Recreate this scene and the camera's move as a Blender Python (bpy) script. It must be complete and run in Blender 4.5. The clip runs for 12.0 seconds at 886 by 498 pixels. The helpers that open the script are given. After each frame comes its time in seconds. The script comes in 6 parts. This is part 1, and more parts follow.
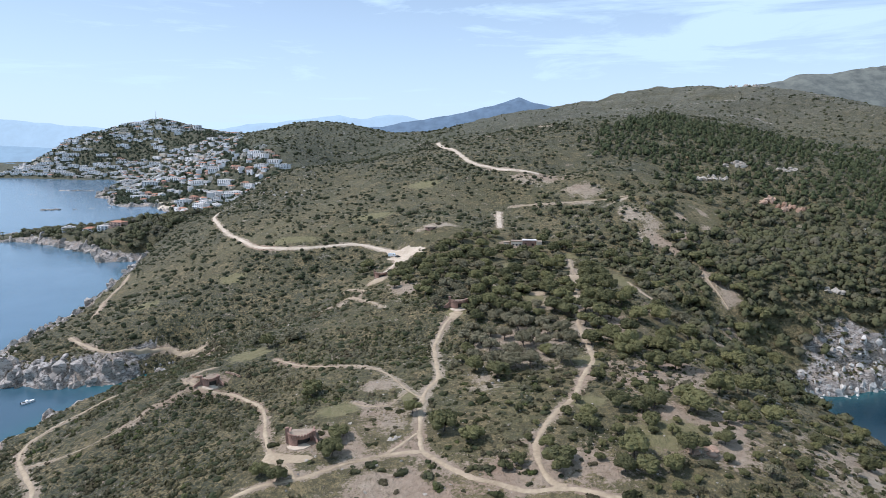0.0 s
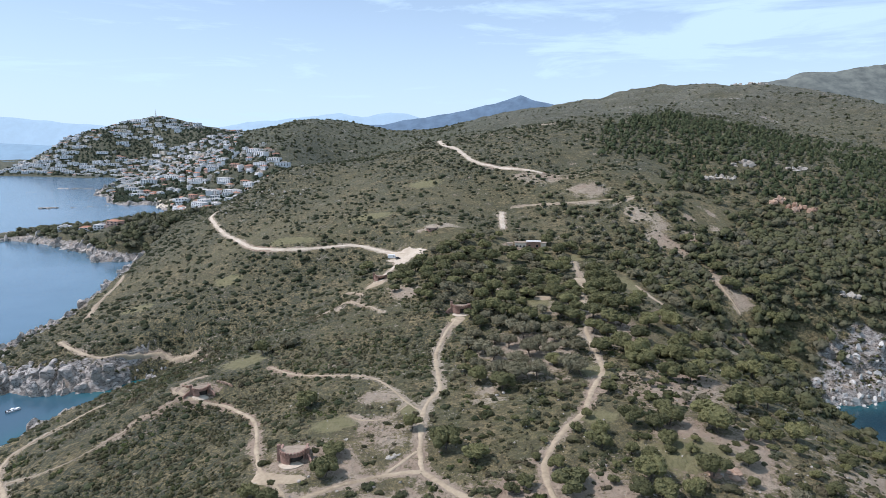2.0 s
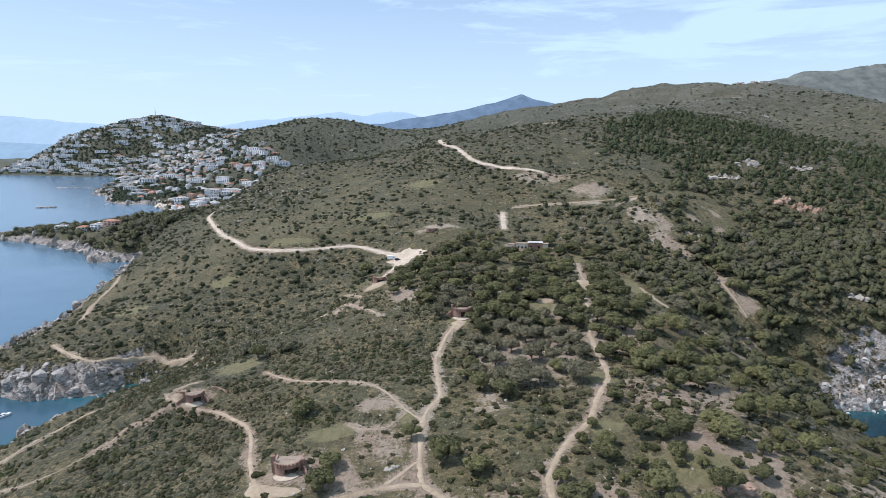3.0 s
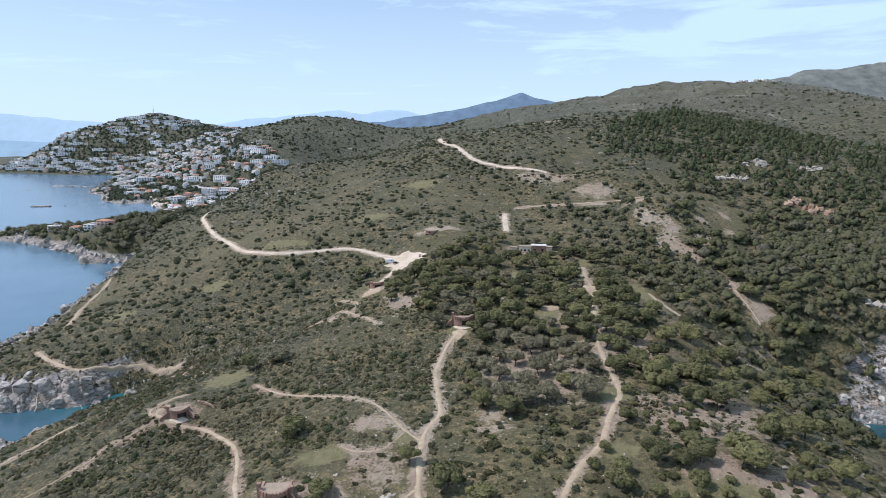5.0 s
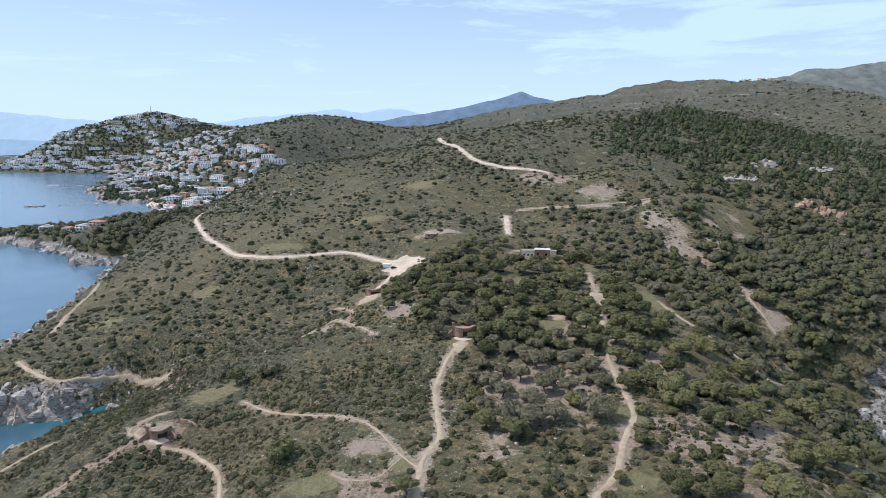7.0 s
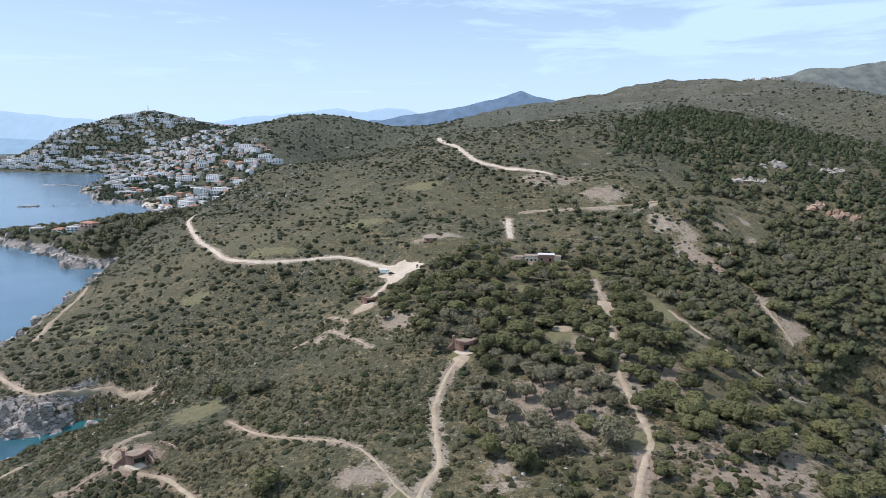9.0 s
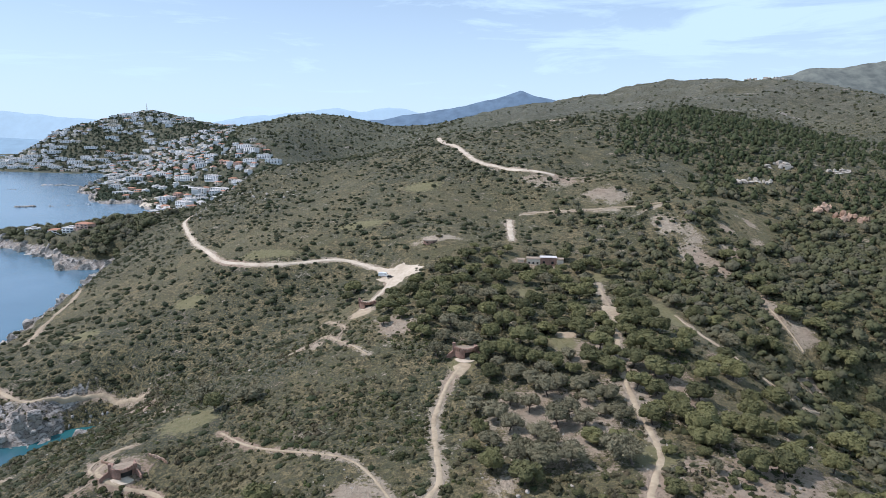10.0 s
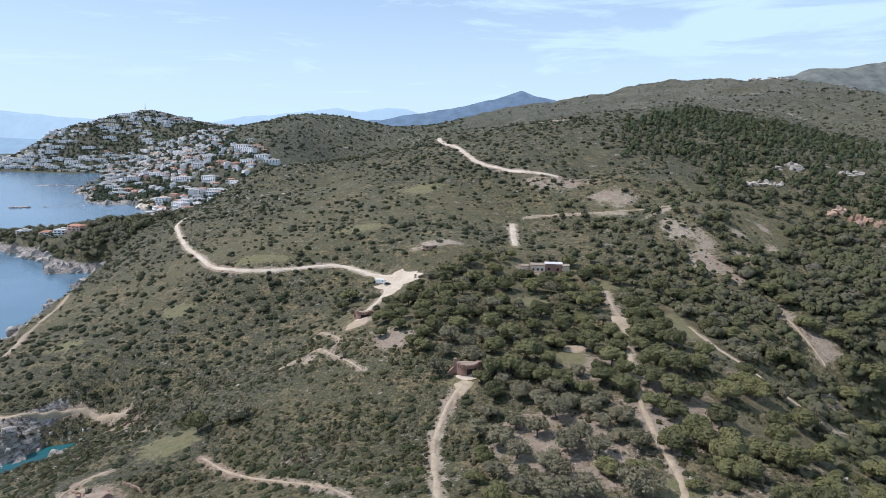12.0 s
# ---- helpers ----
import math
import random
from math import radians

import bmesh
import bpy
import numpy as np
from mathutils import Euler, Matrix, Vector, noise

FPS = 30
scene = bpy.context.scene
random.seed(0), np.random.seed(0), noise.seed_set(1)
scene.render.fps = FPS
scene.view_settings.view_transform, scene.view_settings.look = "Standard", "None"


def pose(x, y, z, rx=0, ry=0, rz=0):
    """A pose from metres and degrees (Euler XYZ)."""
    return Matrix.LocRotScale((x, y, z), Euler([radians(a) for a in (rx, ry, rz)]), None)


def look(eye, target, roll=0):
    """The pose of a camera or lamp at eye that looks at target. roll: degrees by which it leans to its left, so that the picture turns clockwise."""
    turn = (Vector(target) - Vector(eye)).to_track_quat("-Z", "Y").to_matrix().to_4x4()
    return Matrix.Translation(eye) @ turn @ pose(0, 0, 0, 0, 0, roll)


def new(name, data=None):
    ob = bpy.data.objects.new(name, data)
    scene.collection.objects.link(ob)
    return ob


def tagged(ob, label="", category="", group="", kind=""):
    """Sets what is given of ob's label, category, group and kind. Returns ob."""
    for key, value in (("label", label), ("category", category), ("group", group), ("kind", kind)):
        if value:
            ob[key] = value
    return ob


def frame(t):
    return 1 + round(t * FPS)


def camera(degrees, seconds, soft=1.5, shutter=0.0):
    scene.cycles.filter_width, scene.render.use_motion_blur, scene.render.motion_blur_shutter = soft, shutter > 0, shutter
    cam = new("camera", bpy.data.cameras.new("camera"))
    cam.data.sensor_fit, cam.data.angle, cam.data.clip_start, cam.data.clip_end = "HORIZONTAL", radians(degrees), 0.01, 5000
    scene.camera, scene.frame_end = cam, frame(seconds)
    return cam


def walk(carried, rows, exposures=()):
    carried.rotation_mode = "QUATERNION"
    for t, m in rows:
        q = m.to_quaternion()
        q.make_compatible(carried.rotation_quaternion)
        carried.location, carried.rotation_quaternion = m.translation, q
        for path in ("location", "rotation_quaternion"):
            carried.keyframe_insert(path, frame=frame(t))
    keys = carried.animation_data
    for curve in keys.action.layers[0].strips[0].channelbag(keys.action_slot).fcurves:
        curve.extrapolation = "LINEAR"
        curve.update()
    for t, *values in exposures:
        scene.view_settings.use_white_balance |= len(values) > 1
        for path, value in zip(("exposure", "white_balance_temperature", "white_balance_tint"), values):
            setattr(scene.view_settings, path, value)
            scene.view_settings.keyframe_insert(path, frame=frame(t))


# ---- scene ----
# seconds, eye x y z, pitch, yaw, roll (metres and degrees): a slow level flight up the headland
FLIGHT = [
    (0.0, 0.82, -44.03, 138.52, -10.028, -0.065, -0.232),
    (1.5, 0.59, -34.34, 138.61, -10.157, 0.021, -0.184),
    (3.0, 0.38, -23.64, 138.79, -10.296, 0.051, -0.137),
    (4.0, 0.25, -16.05, 138.96, -10.376, 0.046, -0.105),
    (5.0, 0.12, -8.15, 139.14, -10.442, 0.028, -0.074),
    (6.0, 0.00, 0.00, 139.34, -10.494, 0.000, -0.042),
    (7.0, -0.11, 8.34, 139.53, -10.534, -0.033, -0.011),
    (8.0, -0.21, 16.82, 139.70, -10.564, -0.065, 0.021),
    (9.0, -0.30, 25.38, 139.86, -10.587, -0.094, 0.052),
    (10.5, -0.42, 38.24, 140.02, -10.604, -0.118, 0.100),
    (12.0, -0.50, 50.97, 140.07, -10.582, -0.107, 0.147),
]
cam = camera(71.0, 12.0, soft=0.5)
walk(cam, [(t, pose(x, y, z, 90 + pitch, 0, yaw) @ pose(0, 0, 0, 0, 0, roll))
           for t, x, y, z, pitch, yaw, roll in FLIGHT], exposures=((0, -0.08, 6000, 19), (12, -0.08, 6000, 19)))
# ---- daylight ----
SUN_ELEVATION, SUN_AZIMUTH = radians(53), radians(-82)   # azimuth from +y, negative: to the sea side
to_sun = Vector((math.sin(SUN_AZIMUTH) * math.cos(SUN_ELEVATION), math.cos(SUN_AZIMUTH) * math.cos(SUN_ELEVATION), math.sin(SUN_ELEVATION)))
sun = new("sun", bpy.data.lights.new("sun", "SUN"))
sun.data.energy, sun.data.angle, sun.data.color = 4.5, radians(0.53), (1.0, 0.965, 0.92)
sun.matrix_world = look((0, 0, 900), Vector((0, 0, 900)) - to_sun)

world = bpy.data.worlds.new("sky")
world.use_nodes = True
scene.world = world
wn, wl = world.node_tree.nodes, world.node_tree.links
wn.clear()
sky = wn.new("ShaderNodeTexSky")
sky.sky_type, sky.sun_disc = "NISHITA", False
sky.sun_elevation, sky.sun_rotation = SUN_ELEVATION, SUN_AZIMUTH
sky.air_density, sky.dust_density, sky.ozone_density = 1.0, 0.3, 1.7
# thin streaks of high cloud, drawn out sideways
coord = wn.new("ShaderNodeTexCoord")
stretch = wn.new("ShaderNodeMapping")
stretch.inputs["Scale"].default_value = (1.6, 1.2, 11.0)
stretch.inputs["Rotation"].default_value = (0.0, radians(4), 0.0)
cirrus = wn.new("ShaderNodeTexNoise")
cirrus.inputs["Scale"].default_value, cirrus.inputs["Detail"].default_value = 2.2, 7.0
cirrus.inputs["Roughness"].default_value, cirrus.inputs["Distortion"].default_value = 0.62, 0.5
cover = wn.new("ShaderNodeMapRange")
for key, value in (("From Min", 0.36), ("From Max", 0.6), ("To Min", 0.12), ("To Max", 0.95)):
    cover.inputs[key].default_value = value
veil = wn.new("ShaderNodeMix")
veil.data_type = "RGBA"
veil.inputs["B"].default_value = (6.1, 8.3, 9.8, 1)
background = wn.new("ShaderNodeBackground")
background.inputs["Strength"].default_value = 0.116
world_out = wn.new("ShaderNodeOutputWorld")
wl.new(coord.outputs["Generated"], stretch.inputs["Vector"])
wl.new(stretch.outputs[0], cirrus.inputs["Vector"])
wl.new(cirrus.outputs["Fac"], cover.inputs["Value"])
# milky air low over the horizon
split = wn.new("ShaderNodeSeparateXYZ")
low_air = wn.new("ShaderNodeMapRange")
for key, value in (("From Min", 0.0), ("From Max", 0.42), ("To Min", 0.9), ("To Max", 0.0)):
    low_air.inputs[key].default_value = value
either = wn.new("ShaderNodeMath")
either.operation = "MAXIMUM"
wl.new(coord.outputs["Generated"], split.inputs[0])
wl.new(split.outputs["Z"], low_air.inputs["Value"])
wl.new(cover.outputs[0], either.inputs[0])
wl.new(low_air.outputs[0], either.inputs[1])
wl.new(either.outputs[0], veil.inputs["Factor"])
wl.new(sky.outputs[0], veil.inputs["A"])
wl.new(veil.outputs["Result"], background.inputs["Color"])
wl.new(background.outputs[0], world_out.inputs["Surface"])
# ---- materials ----


def material(name, rough=0.9, metal=0.0):
    m = bpy.data.materials.new(name)
    m.use_nodes = True
    b = m.node_tree.nodes["Principled BSDF"]
    b.inputs["Roughness"].default_value, b.inputs["Metallic"].default_value = rough, metal
    return m, m.node_tree.nodes, m.node_tree.links, b


def noise_at(n, l, size, detail=4.0, rough=0.55, vector=None):
    """Noise over world metres; its features are about size metres across."""
    t = n.new("ShaderNodeTexNoise")
    t.inputs["Scale"].default_value, t.inputs["Detail"].default_value, t.inputs["Roughness"].default_value = 1 / size, detail, rough
    if vector is None:
        vector = n.new("ShaderNodeNewGeometry").outputs["Position"]
    l.new(vector, t.inputs["Vector"])
    return t.outputs["Fac"]


def ramp(n, l, value, lo, hi, a=0.0, b=1.0):
    r = n.new("ShaderNodeMapRange")
    for key, v in (("From Min", lo), ("From Max", hi), ("To Min", a), ("To Max", b)):
        r.inputs[key].default_value = v
    l.new(value, r.inputs["Value"])
    return r.outputs[0]


def blend(n, l, factor, a, b):
    m = n.new("ShaderNodeMix")
    m.data_type = "RGBA"
    for key, v in (("Factor", factor), ("A", a), ("B", b)):
        if isinstance(v, (tuple, float, int)):
            m.inputs[key].default_value = (*v, 1) if isinstance(v, tuple) else v
        else:
            l.new(v, m.inputs[key])
    return m.outputs["Result"]


def times(n, l, a, b, how="MULTIPLY"):
    m = n.new("ShaderNodeMath")
    m.operation = how
    for i, v in enumerate((a, b)):
        if isinstance(v, (int, float)):
            m.inputs[i].default_value = v
        else:
            l.new(v, m.inputs[i])
    return m.outputs[0]


def relief(n, l, b, height, depth):
    u = n.new("ShaderNodeBump")
    u.inputs["Distance"].default_value = depth
    l.new(height, u.inputs["Height"])
    l.new(u.outputs[0], b.inputs["Normal"])


def attribute(n, name):
    a = n.new("ShaderNodeAttribute")
    a.attribute_name = name
    return a.outputs["Fac"]


def plain(name, low, high, size, rough=0.9, bump=0.0, metal=0.0):
    """A surface mottled between two colours, at two scales."""
    m, n, l, b = material(name, rough, metal)
    f = times(n, l, noise_at(n, l, size, 5), noise_at(n, l, size * 7, 3), "ADD")
    l.new(blend(n, l, ramp(n, l, f, 0.7, 1.3), low, high), b.inputs["Base Color"])
    if bump:
        relief(n, l, b, noise_at(n, l, size * 0.5, 5), bump)
    return m


# ground: dry grass and low scrub, bare pinkish soil, lawn, and pale schist on the cliffs
GROUND, n_, l_, b_ = material("ground", 0.95)
fine, small, mid, wide = (noise_at(n_, l_, s, 5, 0.65) for s in (1.1, 2.6, 13, 80))
grass = blend(n_, l_, ramp(n_, l_, small, 0.43, 0.57), (0.094, 0.075, 0.032), (0.24, 0.184, 0.088))
grass = blend(n_, l_, ramp(n_, l_, mid, 0.42, 0.62), grass, (0.118, 0.108, 0.04))
grass = blend(n_, l_, ramp(n_, l_, wide, 0.45, 0.62, 0, 0.5), grass, (0.15, 0.122, 0.055))
heath = times(n_, l_, attribute(n_, "heath"), ramp(n_, l_, mid, 0.3, 0.6, 0.25, 0.85))
grass = blend(n_, l_, heath, grass, (0.06, 0.068, 0.038))
# far slopes greyed: bare stone, and distance haze painted into the colour
stony_haze = times(n_, l_, attribute(n_, "stony_haze"), ramp(n_, l_, noise_at(n_, l_, 34, 5, 0.65), 0.35, 0.6, 0.35, 1.0))
grass = blend(n_, l_, stony_haze, grass, (0.145, 0.14, 0.115))
tuft = ramp(n_, l_, noise_at(n_, l_, 0.5, 4, 0.7), 0.5, 0.6, 0, 0.6)
grass = blend(n_, l_, tuft, grass, (0.052, 0.052, 0.023))
scrub = ramp(n_, l_, times(n_, l_, fine, times(n_, l_, mid, 0.5), "ADD"), 0.7, 0.78)
grass = blend(n_, l_, times(n_, l_, scrub, attribute(n_, "cover")), grass, (0.042, 0.044, 0.022))
soil = blend(n_, l_, ramp(n_, l_, small, 0.3, 0.7), (0.24, 0.192, 0.13), (0.43, 0.355, 0.26))
soil = blend(n_, l_, ramp(n_, l_, wide, 0.4, 0.65, 0, 0.6), soil, (0.27, 0.17, 0.11))
bare = times(n_, l_, times(n_, l_, attribute(n_, "bare"), ramp(n_, l_, mid, 0.25, 0.75, -0.55, 0.55), "ADD"), ramp(n_, l_, fine, 0.3, 0.7, -0.3, 0.3), "ADD")
mix_ = blend(n_, l_, ramp(n_, l_, bare, 0.4, 0.62), grass, soil)
turf = blend(n_, l_, ramp(n_, l_, small, 0.3, 0.7), (0.135, 0.125, 0.05), (0.215, 0.185, 0.09))
lawn_ = times(n_, l_, attribute(n_, "lawn"), ramp(n_, l_, small, 0.3, 0.7, -0.25, 0.25), "ADD")
mix_ = blend(n_, l_, ramp(n_, l_, lawn_, 0.35, 0.6), mix_, turf)
layers = n_.new("ShaderNodeMapping")
layers.inputs["Rotation"].default_value, layers.inputs["Scale"].default_value = (0.5, 0.35, 0.6), (1, 0.7, 2.6)
l_.new(n_.new("ShaderNodeNewGeometry").outputs["Position"], layers.inputs["Vector"])
joints = noise_at(n_, l_, 6, 6, 0.62, layers.outputs[0])
crevice = times(n_, l_, times(n_, l_, joints, 0.5, "SUBTRACT"), 0, "ABSOLUTE")
stone = blend(n_, l_, ramp(n_, l_, times(n_, l_, small, joints, "ADD"), 0.8, 1.2), (0.2, 0.17, 0.14), (0.47, 0.43, 0.38))
stone = blend(n_, l_, ramp(n_, l_, mid, 0.5, 0.66, 0, 0.7), stone, (0.33, 0.245, 0.165))
stone = blend(n_, l_, ramp(n_, l_, crevice, 0.0, 0.035), (0.07, 0.06, 0.05), stone)
rock_ = times(n_, l_, attribute(n_, "rock"), ramp(n_, l_, mid, 0.3, 0.7, -0.3, 0.3), "ADD")
l_.new(blend(n_, l_, ramp(n_, l_, rock_, 0.4, 0.6), mix_, stone), b_.inputs["Base Color"])
relief(n_, l_, b_, times(n_, l_, times(n_, l_, fine, 1.2), small, "ADD"), 1.2)

# sea: blue in the deep, teal over the shallows along the rocks, coves tinted darker
WATER, n_, l_, b_ = material("water", 0.18)
b_.inputs["IOR"].default_value = 1.33
deep = blend(n_, l_, ramp(n_, l_, noise_at(n_, l_, 120, 3), 0.35, 0.65), (0.074, 0.138, 0.195), (0.098, 0.168, 0.232))
# duller reflection in the coves, painted as a dark tint of the water
deep = blend(n_, l_, attribute(n_, "cove_dim"), deep, (0.008, 0.03, 0.045))
l_.new(blend(n_, l_, attribute(n_, "shallow"), deep, (0.02, 0.105, 0.11)), b_.inputs["Base Color"])
relief(n_, l_, b_, times(n_, l_, noise_at(n_, l_, 5, 4), noise_at(n_, l_, 1.2, 3), "ADD"), 0.06)

TRACK = plain("pale_gravel", (0.38, 0.305, 0.215), (0.56, 0.47, 0.36), 1.5, 0.95, 0.05)
FOOTPATH = plain("trodden_earth", (0.25, 0.19, 0.12), (0.42, 0.335, 0.225), 1.6, 0.95, 0.05)
ROCK, n_, l_, b_ = material("schist", 0.9)
grain, tone = noise_at(n_, l_, 1.4, 6, 0.65), noise_at(n_, l_, 9, 3)
stone = blend(n_, l_, ramp(n_, l_, grain, 0.35, 0.65), (0.2, 0.175, 0.15), (0.5, 0.46, 0.41))
stone = blend(n_, l_, ramp(n_, l_, tone, 0.46, 0.64, 0, 0.7), stone, (0.31, 0.235, 0.17))
tilt = n_.new("ShaderNodeMapping")
tilt.inputs["Rotation"].default_value, tilt.inputs["Scale"].default_value = (0.5, 0.35, 0.6), (1, 0.6, 2.6)
l_.new(n_.new("ShaderNodeNewGeometry").outputs["Position"], tilt.inputs["Vector"])
strata = noise_at(n_, l_, 5, 6, 0.6, tilt.outputs[0])
seam = ramp(n_, l_, times(n_, l_, times(n_, l_, strata, 0.5, "SUBTRACT"), 0, "ABSOLUTE"), 0.0, 0.03)
stone = blend(n_, l_, ramp(n_, l_, strata, 0.35, 0.62, 0, 0.6), stone, (0.45, 0.405, 0.35))
l_.new(blend(n_, l_, seam, (0.07, 0.06, 0.05), stone), b_.inputs["Base Color"])
relief(n_, l_, b_, times(n_, l_, grain, times(n_, l_, strata, 2.0), "ADD"), 0.6)
PALE_ROCK = plain("pale_scree", (0.36, 0.335, 0.29), (0.62, 0.59, 0.535), 1.1, 0.9, 0.25)
BOULDER = plain("boulder", (0.26, 0.225, 0.18), (0.46, 0.41, 0.34), 0.9, 0.95, 0.2)
RED_ROCK = plain("red_rock", (0.26, 0.15, 0.09), (0.46, 0.33, 0.24), 2.5, 0.95, 0.6)
BRICK = plain("weathered_brick", (0.21, 0.12, 0.088), (0.36, 0.225, 0.165), 0.5, 0.95, 0.05)
EARTH = plain("earth_roof", (0.22, 0.17, 0.12), (0.36, 0.28, 0.20), 1.0, 0.95, 0.1)
# near-black base colour stands in for the shade within openings
DARK = plain("opening_shade_paint", (0.03, 0.025, 0.02), (0.06, 0.05, 0.04), 1.0)
BARK = plain("bark", (0.06, 0.045, 0.035), (0.14, 0.11, 0.085), 0.4, 0.95, 0.03)
WHITE = plain("white_render", (0.62, 0.61, 0.59), (0.76, 0.75, 0.73), 3.0, 0.85)
CREAM = plain("cream_render", (0.55, 0.46, 0.35), (0.70, 0.62, 0.50), 3.0, 0.85)
PINK = plain("pink_render", (0.45, 0.27, 0.20), (0.56, 0.38, 0.30), 3.0, 0.85)
TILE = plain("clay_roof", (0.30, 0.13, 0.075), (0.45, 0.23, 0.14), 0.8, 0.9)
FLAT_ROOF = plain("flat_roof", (0.42, 0.38, 0.34), (0.60, 0.57, 0.53), 2.0, 0.9)
SAND = plain("sand", (0.46, 0.38, 0.27), (0.58, 0.50, 0.38), 2.0, 0.95)
PANE, n_, l_, b_ = material("dark_window_pane", 0.08)
b_.inputs["Base Color"].default_value = (0.02, 0.025, 0.03, 1)
CAR_WHITE, n_, l_, b_ = material("white_car_paint", 0.5)
b_.inputs["Base Color"].default_value = (0.8, 0.8, 0.78, 1)
CAR_DARK, n_, l_, b_ = material("dark_car_paint", 0.25)
b_.inputs["Base Color"].default_value, b_.inputs["Coat Weight"].default_value = (0.02, 0.022, 0.026, 1), 0.6
RUBBER = plain("tyre_rubber", (0.015, 0.015, 0.015), (0.03, 0.03, 0.03), 0.2)


def leafage(name, shade, lit, mixed=0.0, dry=(0.1, 0.09, 0.042)):
    """Foliage whose colour varies from clump to clump and plant to plant (tint)."""
    m, n, l, b = material(name, 0.8)
    b.inputs["Specular IOR Level"].default_value = 0.2
    speck = noise_at(n, l, 0.42, 4, 0.7)
    patch = noise_at(n, l, 3.5, 3)
    f = times(n, l, times(n, l, speck, 1.2), times(n, l, n.new("ShaderNodeObjectInfo").outputs["Random"], 0.45), "ADD")
    f = times(n, l, f, times(n, l, patch, 0.4), "ADD")
    base = blend(n, l, ramp(n, l, f, 0.6, 1.5), shade, lit)
    relief(n, l, b, speck, 0.4)
    if mixed:                                    # heaths, rosemary and cistus among the evergreens, in drifts
        drift, spot, grey = noise_at(n, l, 22, 4), noise_at(n, l, 6, 3), noise_at(n, l, 14, 4, 0.6)
        base = blend(n, l, ramp(n, l, drift, 0.46, 0.58, 0, mixed), base, (0.108, 0.086, 0.052))
        base = blend(n, l, ramp(n, l, grey, 0.5, 0.64, 0, mixed), base, (0.096, 0.1, 0.062))
        base = blend(n, l, ramp(n, l, spot, 0.54, 0.66, 0, mixed), base, (0.082, 0.102, 0.026))
    base = blend(n, l, attribute(n, "tint"), base, dry)
    l.new(base, b.inputs["Base Color"])
    return m


PINE_LEAF = leafage("pine_needles", (0.05, 0.052, 0.024), (0.2, 0.188, 0.076))
GREY_LEAF = leafage("greyish_pine_needles", (0.122, 0.11, 0.062), (0.25, 0.222, 0.138))
WOOD_LEAF = leafage("far_wood_needles", (0.031, 0.035, 0.017), (0.118, 0.118, 0.054), 0.0, (0.128, 0.112, 0.082))
CONIFER_LEAF = leafage("young_pine_needles", (0.03, 0.041, 0.019), (0.092, 0.108, 0.046))
TOWN_LEAF = leafage("garden_tree_leaves", (0.022, 0.034, 0.02), (0.07, 0.086, 0.042))
SHRUB_LEAF = leafage("shrub_leaves", (0.017, 0.02, 0.008), (0.078, 0.078, 0.027), 0.85)
HILL_LEAF = leafage("hillside_shrub_leaves", (0.015, 0.021, 0.009), (0.054, 0.064, 0.026), 0.15)
HEATH_LEAF = leafage("low_heath_leaves", (0.029, 0.031, 0.013), (0.092, 0.086, 0.036), 0.6)
# ---- the lie of the land: shoreline, spot heights by landform, and the height function ----
SHORE = [(60, -30), (-40, -20), (-110, 40), (-160, 110), (-190, 175), (-206, 215), (-196, 245), (-180, 275), (-168, 292),
         (-160, 306), (-166, 312), (-180, 303), (-188, 294), (-205, 295), (-221, 289), (-244, 295), (-262, 292), (-282, 320),
         (-291, 368), (-292, 400), (-293, 429), (-303, 481), (-313, 533), (-327, 585), (-341, 612), (-347, 655), (-352, 676), (-362, 664), (-394, 662),
         (-413, 684), (-428, 712), (-452, 727), (-511, 768), (-574, 805), (-618, 807), (-665, 800), (-690, 830), (-655, 866)]
SHORE_TOWN = [(-605, 880), (-545, 888), (-505, 908), (-484, 960), (-490, 1030), (-515, 1110), (-550, 1180), (-590, 1240), (-634, 1294),
              (-640, 1274), (-675, 1262), (-734, 1322), (-787, 1442), (-850, 1489), (-905, 1600), (-944, 1698), (-965, 1770), (-1036, 1920),
              (-1100, 2090), (-1207, 2205), (-1273, 2185), (-1398, 2224), (-1551, 2298), (-1662, 2306), (-2300, 2480), (-3600, 2700), (-6000, 3000),
              (-6000, 9000), (9000, 9000)]
SHORE_EAST = [(9000, 300), (900, 330), (500, 350), (330, 300), (247, 281), (225, 272), (203, 272), (196, 262),
              (190, 240), (180, 205), (188, 175), (180, 130), (150, 60), (110, 0)]

HEADLAND = [(-8, 182, 44), (-49, 154, 40), (-103, 216, 35.5), (-112, 216, 35), (-93, 209, 31), (-95, 249, 35), (-77, 235, 37.8), (-36, 210, 43.8), (-67, 180, 34.8), (-5, 228, 44.2), (-3, 207, 46), (56, 192, 51), (109, 189, 47), (73, 200, 51), (91, 181, 50), (85, 134, 51), (61, 126, 49), (49, 164, 49.5), (139, 271, 38.5), (152, 265, 31.5), (105, 282, 56.5), (72, 230, 50.5), (79, 324, 57), (131, 255, 41),
            (-90, 241, 36), (8, 272, 54), (52, 287, 54), (69, 258, 55), (110, 288, 54), (80, 330, 56), (93, 305, 56),
            (-172, 197, 14), (-20, 140, 41), (30, 125, 46), (-60, 110, 34), (100, 120, 49), (0, 40, 32), (-130, 150, 22), (150, 150, 34)]
